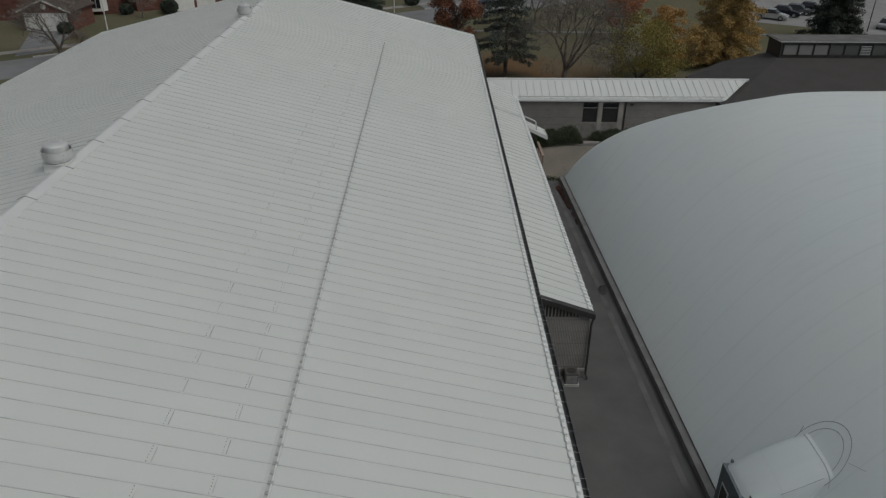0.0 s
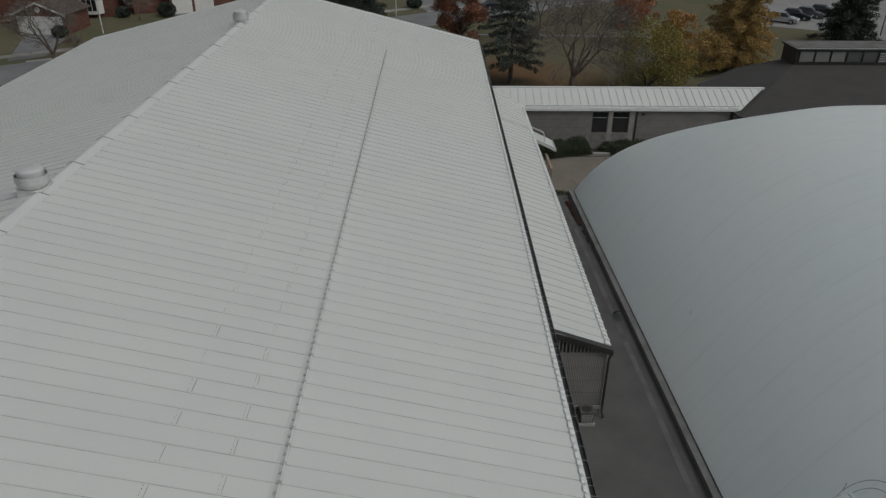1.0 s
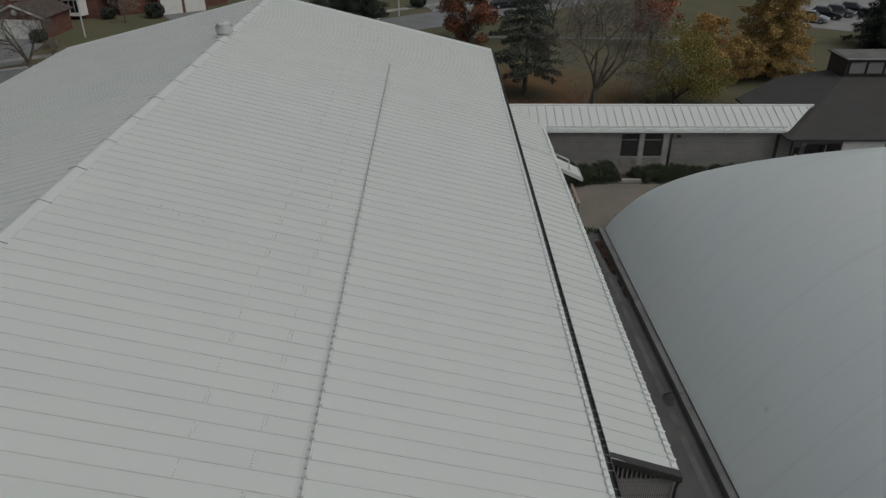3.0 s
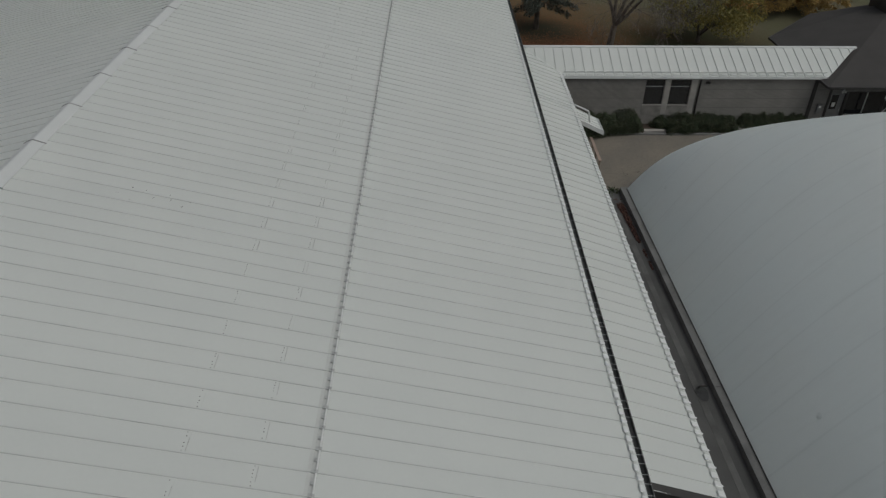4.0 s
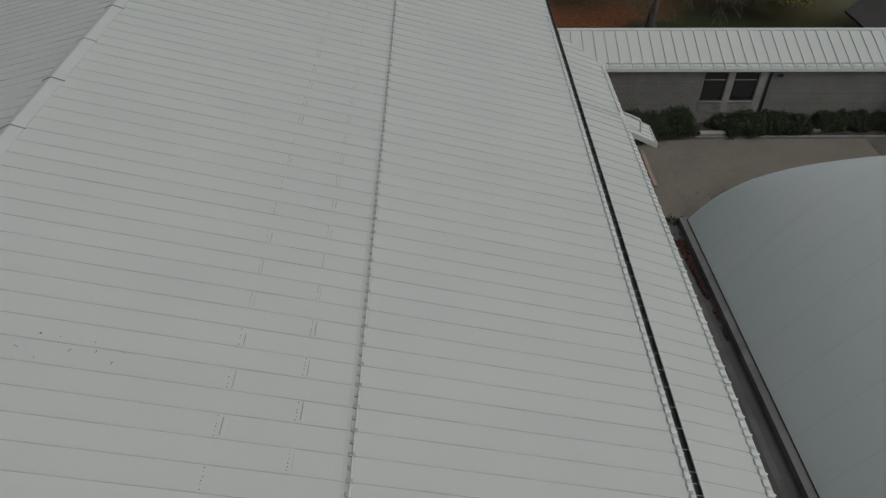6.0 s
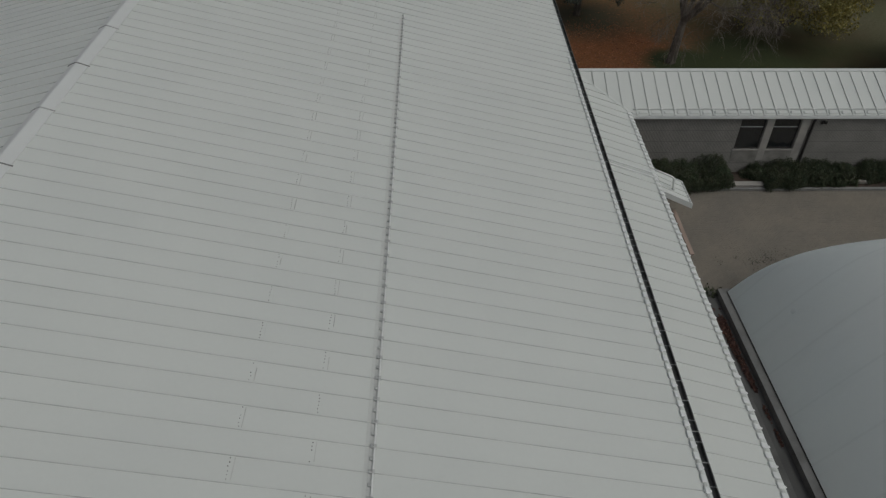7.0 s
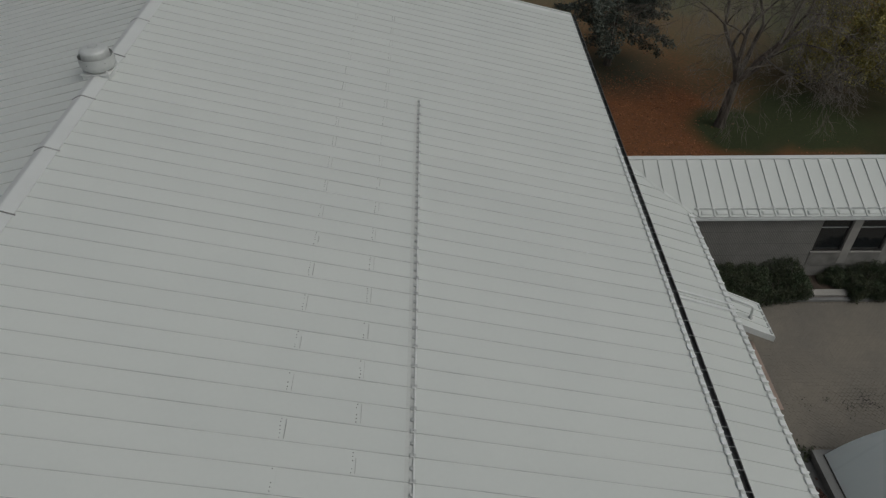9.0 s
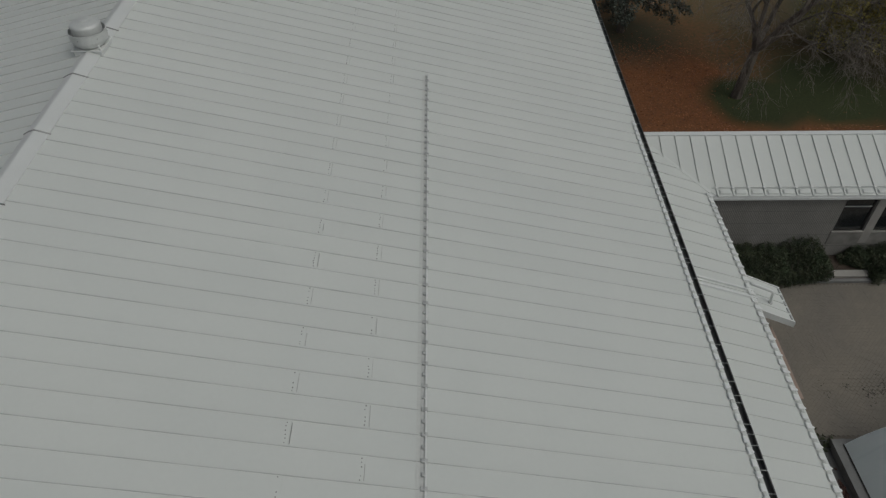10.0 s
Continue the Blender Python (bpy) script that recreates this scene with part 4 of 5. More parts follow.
# kerb beam under the dome, in cast lengths
kerb = thing("dome_kerb", "weathered concrete beam holding down the air dome", "kerb", kind="structure")


def at_dome(u, v, z):
    q = DO + DU * u + DV * v
    return (q.x, q.y, z)


cuts = [-0.22, 14.75, 33.0, 52.0, 72.0, DLEN]
for v0, v1 in zip(cuts, cuts[1:]):
    bm = hull(bmesh.new(), [at_dome(-0.29, v0 + 0.012, 0.30), at_dome(0.12, v0 + 0.012, 0.31), at_dome(0.12, v1 - 0.012, 0.31), at_dome(-0.29, v1 - 0.012, 0.30)], 0.34)
    part("beam", bm, M_KERB, kerb)
part("beam", hull(bmesh.new(), [at_dome(0.12, -0.2, 0.305), at_dome(2 * DRU, -0.2, 0.305), at_dome(2 * DRU, 0.1, 0.305), at_dome(0.12, 0.1, 0.305)], 0.34), M_KERB, kerb)
tagged(part("concrete_strip", hull(bmesh.new(), [at_dome(-0.95, -0.3, 0.017), at_dome(-0.34, -0.3, -0.0), at_dome(-0.34, DLEN, -0.0), at_dome(-0.95, DLEN, 0.017)], 0.08), material("stained_concrete", (0.148, 0.146, 0.142), 0.85, 0, 0.2, 0.9, 25, 0.3, (0.092, 0.091, 0.088))), "stained concrete drainage strip along the kerb", "pavement", "", "structure")
bm = bmesh.new()
vs0 = [bm.verts.new((22.72 + 0.22 * math.cos(a) * (1 + 0.1 * math.sin(3 * a)), -18.6 + 0.40 * math.sin(a), 0.045)) for a in [i * math.pi / 12 for i in range(24)]]
bm.faces.new(vs0)
tagged(part("damp_patch", bm, M_DAMP), "dark wet patch where a drain spills", "stain", "", "structure")
drain = thing("drain_spout", "dark metal drain spout through the kerb", "drain")
part("spout", tube(bmesh.new(), [(22.95, -18.35, 0.2), (22.68, -18.35, 0.17), (22.62, -18.35, 0.08)], 0.038, 8), M_DARK, drain)


# ---- inflation duct and blower ----
duct = thing("inflation_duct", "bulging white fabric air duct joining blower and dome", "duct")


def dome_u(z, v):
    """How far in from the kerb the membrane reaches height z."""
    a, b = 0.0, 9.0
    for _ in range(40):
        m = (a + b) / 2
        a, b = (m, b) if dome_pt(m, v).z < z else (a, m)
    return a


M_STITCH = material("dark_stitching", (0.34, 0.35, 0.35), 0.7, 0, 0.3, 2.0, 20, 0.1, (0.52, 0.53, 0.53))
DUCT_Y, DUCT_V = -34.2, 30.45


def sleeve_ring(f, swell=1.0):
    """The duct's soft rectangular section, f from 0 at the blower to 1 inside the dome."""
    cx, cz, bulge = 23.68 + 2.38 * f, 1.72 + 1.36 * f, (1 + 0.06 * math.sin(math.pi * f)) * swell
    ring = []
    for k in range(48):
        ca, sa = math.cos(2 * math.pi * k / 48), math.sin(2 * math.pi * k / 48)
        r = (abs(ca) ** 4.5 + abs(sa) ** 4.5) ** (-1 / 4.5)
        ring.append(Vector((cx - 0.25 * bulge * r * sa, DUCT_Y + 0.93 * bulge * r * ca, cz + 0.80 * bulge * r * sa)))
    return ring


def bridged(rings):
    bm = bmesh.new()
    rows = [[bm.verts.new(p) for p in ring] for ring in rings]
    for a, b in zip(rows, rows[1:]):
        for k in range(len(a)):
            bm.faces.new((a[k], a[(k + 1) % len(a)], b[(k + 1) % len(a)], b[k]))
    return bm


sleeve = part("sleeve", bridged([sleeve_ring(i / 12) for i in range(13)]), M_DOME, duct, smooth=True)
for f in (0.42, 0.955):
    part("seam", bridged([sleeve_ring(f - 0.006, 1.004), sleeve_ring(f + 0.006, 1.004)]), M_STITCH if f > 0.5 else M_WELD, sleeve, smooth=True)
for k in (5, 19):
    part("piping", tube(bmesh.new(), [sleeve_ring(i / 10, 1.005)[k] for i in range(4, 10)], 0.010, 6), M_STITCH, sleeve)
for v_r, z_r, w in ((0.80, 0.85, 0.010), (1.03, 1.06, 0.011)):
    bm = bmesh.new()
    rows = []
    for k in range(41):
        a = -0.25 + (math.pi + 0.5) * k / 40
        rr = []
        for d in (-w, w):
            v = DUCT_V - (v_r + d) * math.cos(a)
            u = dome_u(3.5 + (z_r + d) * math.sin(a), v)
            rr.append(bm.verts.new(dome_pt(u, v) + dome_n(u, v) * 0.02))
        rows.append(rr)
    for a, b in zip(rows, rows[1:]):
        bm.faces.new((a[0], a[1], b[1], b[0]))
    part("collar_weld", bm, M_STITCH, duct)
for v1, z1, dv, dz in ((29.42, 3.50, -0.10, 0.22), (31.47, 3.44, 0.16, -0.12), (31.38, 4.1, 0.55, 0.22)):
    bm = bmesh.new()
    rows = []
    for i in range(7):
        v = v1 + dv * i / 6
        u = dome_u(z1 + dz * i / 6, v)
        rows.append([bm.verts.new(dome_pt(u, v) + dome_n(u, v) * 0.02 + DV.to_3d() * w) for w in (-0.013, 0.013)])
    for a, b in zip(rows, rows[1:]):
        bm.faces.new((a[0], a[1], b[1], b[0]))
    part("stay_strap", bm, M_STITCH, duct)
blower = thing("dome_blower", "slate-grey metal blower cabinet beside the dome", "blower")
M_SLATE = material("slate_grey_sheet_metal", (0.16, 0.19, 0.205), 0.5, 0.2, 0.12, 3, 30, 0.1)
part("cabinet", new_box(23.34, 23.62, -35.12, -33.40, 0.30, 2.50, bevel=0.02), M_SLATE, blower)
part("flange", new_box(23.62, 23.72, -35.18, -33.34, 0.56, 2.58, bevel=0.02), M_SLATE, blower)
part("flange_lip", new_box(23.64, 23.67, -35.20, -33.32, 0.54, 2.60, bevel=0.008), M_GUTTER, blower)
g = part("intake_grille", new_box(23.32, 23.34, -34.25, -33.70, 1.25, 1.95), M_TRIM, blower, "pale framed intake grille")
part("grille_mesh", new_box(23.305, 23.32, -34.19, -33.76, 1.31, 1.89), M_DARK, g)
for i in range(7):
    part("louvre", hull(bmesh.new(), [(23.37, -33.40, 2.2 - i * 0.2), (23.59, -33.40, 2.2 - i * 0.2), (23.59, -33.36, 2.15 - i * 0.2), (23.37, -33.36, 2.15 - i * 0.2)], 0.02), M_DARK, blower)
bm = lathe(bmesh.new(), [(0.11, 0.0), (0.10, 0.01), (0.02, 0.02)], 16)
dim = part("membrane_patch", bm, M_WELD, skin)
u = dome_u(2.0, 2.72)
dim.matrix_basis = Matrix.Translation(dome_pt(u, 2.72)) @ dome_n(u, 2.72).to_track_quat("Z", "Y").to_matrix().to_4x4()
dim2 = part("membrane_patch", dim.data, None, skin)
u = dome_u(2.56, 18.27)
dim2.matrix_basis = Matrix.Translation(dome_pt(u, 18.27)) @ dome_n(u, 18.27).to_track_quat("Z", "Y").to_matrix().to_4x4()

# ---- courtyard ----
tagged(part("courtyard_bed", hull(bmesh.new(), [(16.5, -3.4, -0.004), (60, -3.4, -0.004), (60, 3.6, -0.004), (16.5, 3.6, -0.004)], 0.05),
            material("joint_sand", (0.155, 0.138, 0.116), 0.95, 0, 0.2, 0.8, 30, 0.2, (0.085, 0.077, 0.066))), "dark sand bed under the paving blocks", "paving bed", "", "structure")
M_PAVER = material("tan_paving_block", (0.215, 0.190, 0.157), 0.9, 0, 0.10, 0.5, 30, 0.25, (0.178, 0.160, 0.138), per_island=0.04)
paving = thing("paving", "worn tan concrete paving blocks in the courtyard", "paving", kind="structure")
rng = random.Random(7)
PW, PL, GAP = 0.112, 0.225, 0.005
single, joined_v, joined_f = [], [], []
block = new_box(-PL / 2 + 0.006, PL / 2 - 0.006, -PW / 2 + 0.006, PW / 2 - 0.006, -0.05, 0.0)
block_me = mesh_of(block, M_PAVER)
ca, sa = math.cos(radians(45)), math.sin(radians(45))
count = 0
for r in range(-110, 110):
    for c in range(-60, 60):
        px, py = c * PL + (r % 2) * PL / 2, r * PW
        x, y = 27.0 + px * ca - py * sa, 0.0 + px * sa + py * ca
        if not (20.45 < x < 34.5 and -3.3 < y < 3.45):
            continue
        sunk = noise.noise((x * 0.55, y * 0.55, 3.0))
        patch = math.exp(-((x - 25.6) ** 2 / 1.6 + (y + 1.5) ** 2 / 0.35))
        dz = 0.012 + rng.uniform(-0.003, 0.003) - 0.006 * max(0, sunk) - 0.012 * patch * rng.random()
        if patch > 0.35 and count < 280:
            count += 1
            part("paving_block", block_me, None, paving, m=pose(x, y, dz, rng.uniform(-2, 2) * patch, rng.uniform(-2, 2) * patch, 45 + rng.uniform(-2, 2) * patch))
            continue
        hx, hy = PL / 2 - GAP / 2, PW / 2 - GAP / 2
        i0 = len(joined_v)
        for z in (dz, dz - 0.05):
            for sx, sy in ((-1, -1), (1, -1), (1, 1), (-1, 1)):
                joined_v.append((x + sx * hx * ca - sy * hy * sa, y + sx * hx * sa + sy * hy * ca, z))
        joined_f += [tuple(i0 + k for k in f) for f in ((0, 1, 2, 3), (0, 4, 5, 1), (1, 5, 6, 2), (2, 6, 7, 3), (3, 7, 4, 0))]
tagged(part("paving_blocks", soup("paving_blocks", joined_v, joined_f, M_PAVER), None, paving), kind="stuff")
# planter kerb and bed
for x0, x1 in ((20.4, 24.2), (24.22, 27.4), (27.42, 30.8), (30.82, 34.2), (34.22, 37.5)):
    tagged(part("planter_edging", new_box(x0, x1, 3.50, 3.66, -0.02, 0.10, bevel=0.01), M_KERB), "grey concrete edging of the planting bed", "edging", "planter edgings", "structure")
tagged(part("planting_bed", new_box(20.4, 37.5, 3.66, WALL_Y, -0.02, 0.07), material("bark_mulch", (0.075, 0.055, 0.042), 0.95, 0, 0.3, 1.5, 30, 0.6)), "brown mulch bed below the corridor wall", "planting bed", "", "structure")
step = thing("concrete_step", "pale concrete slab set in the planting bed", "slab")
part("slab", new_box(25.80, 27.30, 3.72, 4.06, 0.05, 0.16, bevel=0.01), M_PIER, step)
step2 = thing("concrete_step", "pale concrete slab set in the planting bed", "slab")
part("slab", new_box(31.2, 32.5, 3.9, 4.5, 0.10, 0.26, bevel=0.01), M_WALK, step2)


# ---- plants ----
def leaf_mesh(name, centres, size, seed, mat, flat=0.0, per=1, jitter=0.0):
    """Small bent leaf blades, one or more at each centre."""
    r = np.random.default_rng(seed)
    c = np.repeat(np.asarray(centres, float), per, 0)
    n = len(c)
    c = c + r.normal(size=(n, 3)) * jitter
    a = r.normal(size=(n, 3))
    a /= np.linalg.norm(a, axis=1, keepdims=True)
    b = r.normal(size=(n, 3))
    b[:, 2] *= 1 - flat
    a[:, 2] *= 1 - flat
    a /= np.linalg.norm(a, axis=1, keepdims=True)
    b -= a * (a * b).sum(1, keepdims=True)
    b /= np.linalg.norm(b, axis=1, keepdims=True)
    s = (size * r.uniform(0.6, 1.35, n))[:, None]
    nrm = np.cross(a, b)
    v = np.stack([c - a * s, c + b * s * 0.55 + nrm * s * 0.2, c + a * s, c - b * s * 0.55 + nrm * s * 0.2], 1).reshape(-1, 3)
    f = np.arange(4 * n).reshape(-1, 4)
    return soup(name, v.tolist(), f.tolist(), mat)


def grow(seed, base, height, trunk_r, spread, fork=0.25, levels=5, up=0.35, lean=(0, 0), kids=(3, 4), droop=0.0, start_dirs=None, reach=0.2, thin=0.004):
    """Branches of a broadleaf tree: tapered limbs, and the tips."""
    r = random.Random(seed)
    limbs, tips = [], []

    def branch(p, d, length, rad, level):
        pts = [p]
        n = 5 if level < 2 else 4
        for i in range(n):
            d = (d + Vector((r.uniform(-1, 1), r.uniform(-1, 1), r.uniform(-0.6, 0.8))) * 0.16 + Vector((0, 0, up * 0.12 - droop * 0.12 * level))).normalized()
            p = p + d * (length / n)
            pts.append(p)
        rad = max(rad, thin)
        end = max(rad * (0.62 if level < levels else 0.3), thin * 0.5)
        limbs.append((pts, rad, end, level))
        if level >= levels:
            tips.append(p)
            tips.append(pts[-2])
            return
        for k in range(r.randint(*kids)):
            t = 1.0 if k < 2 else r.uniform(0.45, 0.95)
            i = min(int(t * n), n)
            q = pts[i]
            side = Vector((r.uniform(-1, 1), r.uniform(-1, 1), r.uniform(-0.25, 0.55)))
            side = (side - d * side.dot(d)).normalized()
            nd = (d * r.uniform(0.55, 0.95) + side * spread * r.uniform(0.55, 1.1)).normalized()
            branch(q, nd, length * r.uniform(0.60, 0.82), end * r.uniform(0.62, 0.85), level + 1)

    b = Vector(base)
    d0 = Vector((lean[0], lean[1], 1)).normalized()
    top = b + d0 * height * fork
    limbs.append(([b - Vector((0, 0, 0.1)), b + d0 * height * fork * 0.15, b + d0 * height * fork * 0.55, top], trunk_r * 1.25, trunk_r * 0.9, 0))
    dirs = start_dirs or [Vector((math.cos(a), math.sin(a), 1.15)) for a in [r.uniform(0, 1) + k * 2 * math.pi / 4 for k in range(4)]]
    for d in dirs:
        branch(top, Vector(d).normalized(), height * reach, trunk_r * 0.6, 1)
    return limbs, tips


def twig_mesh(tips, seed, per, length, thick=0.006, drop=0.25):
    """Fine tapering twigs fanning out from the ends of the branches."""
    r = np.random.default_rng(seed)
    c = np.repeat(np.array([tuple(p) for p in tips]), per, 0)
    n = len(c)
    ends = np.array([tuple(p) for p in tips])
    way = np.repeat(ends[0::2] - ends[1::2], 2 * per, 0)
    way /= np.linalg.norm(way, axis=1, keepdims=True)
    d = way * 0.8 + r.normal(size=(n, 3)) * 0.36
    d /= np.linalg.norm(d, axis=1, keepdims=True)
    d[:, 2] = d[:, 2] * 0.9 - drop * r.uniform(-0.4, 1, n)
    ln = (length * r.uniform(0.4, 1.3, n))[:, None]
    u = np.cross(d, r.normal(size=(n, 3)))
    u *= thick / np.linalg.norm(u, axis=1, keepdims=True)
    w = np.cross(d, u)
    mid = c + d * ln * 0.5 + r.normal(size=(n, 3)) * length * 0.08
    tip = c + d * ln + np.array([0, 0, -0.25 * drop]) * ln
    v = np.stack([c + u, c - 0.5 * u + 0.87 * w, c - 0.5 * u - 0.87 * w, mid + 0.7 * u, mid - 0.35 * u + 0.6 * w, mid - 0.35 * u - 0.6 * w, tip], 1).reshape(-1, 3)
    o = (np.arange(n) * 7)[:, None, None]
    quads = (o + np.array([[0, 1, 4, 3], [1, 2, 5, 4], [2, 0, 3, 5]])).reshape(-1, 4).tolist()
    tris = (o + np.array([[3, 4, 6], [4, 5, 6], [5, 3, 6]])).reshape(-1, 3).tolist()
    return soup("twigs", v.tolist(), quads + tris, M_TWIG)


def limbs_mesh(limbs, mat, sides=(8, 7, 6, 5, 4, 3, 3)):
    bm = bmesh.new()
    for pts, r0, r1, level in limbs:
        tube(bm, pts, r0, sides[min(level, len(sides) - 1)], r1)
    return mesh_of(bm, mat)


def broadleaf(name, label, seed, base, height, trunk_r, spread, mat, leaves, size, cloud=0.7, category="tree", twigs=None, **kw):
    t = thing(name, label, category)
    limbs, tips = grow(seed, base, height, trunk_r, spread, **kw)
    part("trunk", limbs_mesh([l for l in limbs if l[3] <= 1], M_BARK), None, t)
    part("bare_crown" if not leaves else "limbwork", limbs_mesh([l for l in limbs if l[3] > 1], M_BARK), None, t)
    if twigs:
        part("twigwork", twig_mesh(tips, seed, *twigs), None, t)
    if leaves:
        r = np.random.default_rng(seed)
        tp = np.array([tuple(p) for p in tips])
        pick = tp[r.integers(0, len(tp), leaves)]
        c = pick + r.normal(size=(leaves, 3)) * cloud * np.array([1, 1, 0.8])
        part("crown", leaf_mesh("crown", c, size, seed, mat), None, t)
    return t


def clump_tree(name, label, seed, base, height, radius, low, mat, leaves, size, trunk_r=0.18):
    """A leafy tree whose crown is made of many ragged clumps with gaps between them."""
    t = thing(name, label, "tree")
    limbs, tips = grow(seed, base, height * 0.9, trunk_r, 0.7, fork=max(0.08, low / height), levels=4, reach=radius / height * 0.42)
    part("trunk", limbs_mesh([l for l in limbs if l[3] <= 1], M_BARK), None, t)
    part("limbwork", limbs_mesh([l for l in limbs if l[3] > 1], M_BARK), None, t)
    r = np.random.default_rng(seed)
    clumps = []
    while len(clumps) < 90:
        p = r.uniform(-1, 1, 3)
        d = np.linalg.norm(p)
        if 0.35 < d < 1.0 + 0.25 * noise.noise((p[0] * 2 + seed, p[1] * 2, p[2] * 2)):
            w = radius * (1 - 0.25 * p[2])
            clumps.append((base[0] + p[0] * w, base[1] + p[1] * w, low + (height - low) * (p[2] + 1) / 2))
    clumps = np.array(clumps)
    pick = r.integers(0, len(clumps), leaves)
    d = r.normal(size=(leaves, 3))
    d /= np.linalg.norm(d, axis=1, keepdims=True)
    c = clumps[pick] + d * (r.uniform(0, 1, leaves) ** 0.5 * radius * 0.26)[:, None] * np.array([1, 1, 0.75])
    part("crown", leaf_mesh("crown", c[c[:, 2] > 0.05], size, seed, mat), None, t)
    return t


def spruce(label, seed, base, height, width, mat, n_whorl=26, clear=1.4, per=7, name="spruce_tree", tufts=9, sag=0.28):
    """A conifer with tiers of drooping boughs."""
    t = thing(name, label, "tree")
    r = random.Random(seed)
    b = Vector(base)
    part("trunk", tube(bmesh.new(), [b - Vector((0, 0, 0.1)), b + Vector((0.05, 0, height * 0.5)), b + Vector((0, 0, height))], 0.24, 8, 0.02), M_BARK, t)
    boughs, needles = [], []
    for w in range(n_whorl):
        f = w / (n_whorl - 1)
        z = clear + (height - clear) * f ** 0.92
        reach = width / 2 * (1 - f) ** 0.75 * (0.55 + 0.45 * min(1, f * 6 + 0.5)) + 0.15
        for k in range(per):
            a = 2 * math.pi * (k + r.random() * 0.8) / per + w * 0.9
            rr = reach * r.uniform(0.62, 1.12)
            pts = []
            for i in range(6):
                s = i / 5
                pts.append(b + Vector((math.cos(a) * rr * s, math.sin(a) * rr * s, z - rr * (0.28 * s - 0.06 * s * s) + 0.02 * r.uniform(-1, 1))))
            boughs.append((pts, 0.035 * (1 - f) + 0.012, 0.006, 4))
            steps_n = int(10 + 26 * rr)
            for i in range(steps_n):
                s = r.uniform(0.18, 1.0)
                p = pts[int(s * 5)].lerp(pts[min(int(s * 5) + 1, 5)], s * 5 - int(s * 5))
                spread_w = 0.34 * rr * (1 - s) + 0.12
                needles.append(p + Vector((-math.sin(a), math.cos(a), 0)) * r.uniform(-1, 1) * spread_w + Vector((0, 0, r.uniform(-sag, 0.06))))
    part("limbwork", limbs_mesh(boughs, M_BARK), None, t)
    part("needles", leaf_mesh("needles", [tuple(p) for p in needles], 0.085, seed, mat, flat=0.3, per=tufts, jitter=min(0.13, sag * 0.7)), None, t)
    return t


def hedge(label, seed, x0, x1, y0, y1, h, slant=0.0):
    t = thing("yew_hedge", label, "hedge", "courtyard hedges")
    r = np.random.default_rng(seed)
    n = int((x1 - x0) * 1900)
    c = []
    while len(c) < n:
        p = r.uniform((x0, y0, 0.1), (x1, y1, h + 0.2))
        top = h * (0.70 + 0.42 * noise.noise((p[0] * 1.1, p[1] * 1.1, seed))) + 0.24 * noise.noise((p[0] * 3.4, p[1] * 3.4, seed)) + 0.12 * noise.noise((p[0] * 9, p[1] * 9, seed))
        edge = min((p[0] - x0), (x1 - p[0]), (p[1] - y0) * 1.4, 9)
        front = y0 + slant * (p[0] - x0) + 0.34 * noise.noise((p[0] * 1.3, seed, 0.3)) + 0.12 * noise.noise((p[0] * 5, seed, 0.7)) + 0.18
        lim = top * min(1, (max(edge, 0) / 0.45) ** 0.5) + 0.1
        if p[2] < lim and p[1] > front and (p[2] > lim - 0.35 or p[1] < front + 0.35 or r.random() < 0.15):
            c.append(p)
    bm = bmesh.new()
    rr = random.Random(seed)
    x = x0 + 0.3
    while x < x1 - 0.2:
        for k in range(5):
            a = rr.uniform(0, 6.28)
            tube(bm, [(x, (y0 + y1) / 2, 0.05), (x + 0.15 * math.cos(a), (y0 + y1) / 2 + 0.12 * math.sin(a), h * 0.35), (x + 0.35 * math.cos(a), (y0 + y1) / 2 + 0.3 * math.sin(a), h * 0.75)], 0.015, 4, 0.005)
        x += 0.55
    tagged(part("stemwork", bm, M_BARK, t), kind="stuff")
    part("foliage", leaf_mesh("foliage", c, 0.032, seed, M_HEDGE, per=5, jitter=0.035), None, t)
    return t


hedge("clipped dark green yew bush against the corridor wall", 11, 21.2, 25.8, 2.3, 4.9, 1.18, 0.24)
hedge("low dark green yew bush beside a pale slab", 12, 26.4, 27.5, 4.1, 4.9, 0.75)
hedge("long clipped dark green yew hedge below the windows", 13, 27.2, 31.8, 3.15, 4.9, 1.0, 0.09)
hedge("dark green yew hedge near the corridor's far end", 14, 31.9, 36.6, 3.8, 4.9, 0.9)

spruce("blue-green spruce standing on leaf-strewn lawn", 3, (21.35, 24.2, 0), 12.0, 8.2, M_SPRUCE, n_whorl=13, clear=2.6, per=6, tufts=6, sag=0.14)
broadleaf("bare_tree", "leafless forked tree leaning over the lawn", 21, (26.1, 17.0, 0), 13.0, 0.25, 0.8, None, 0, 0, fork=0.2, levels=7, lean=(0.08, 0.0), kids=(3, 3), droop=0.25, thin=0.010, twigs=(1, 0.6, 0.006, 0.3),
          start_dirs=[(0.02, 0.1, 1.0), (-0.10, 0.3, 1.0), (0.9, 0.0, 0.6), (0.6, -0.4, 0.75), (0.3, 0.5, 0.8)], reach=0.235)
clump_tree("russet_tree", "round russet-leaved tree at the edge of the street", 31, (17.0, 43.8, 0), 10.0, 3.4, 0.1, M_RED, 32000, 0.11, 0.22)
clump_tree("scarlet_tree", "small scarlet maple on the far lawn", 32, (37.9, 42.5, 0), 7.8, 2.5, 1.6, M_SCARLET, 8000, 0.13)
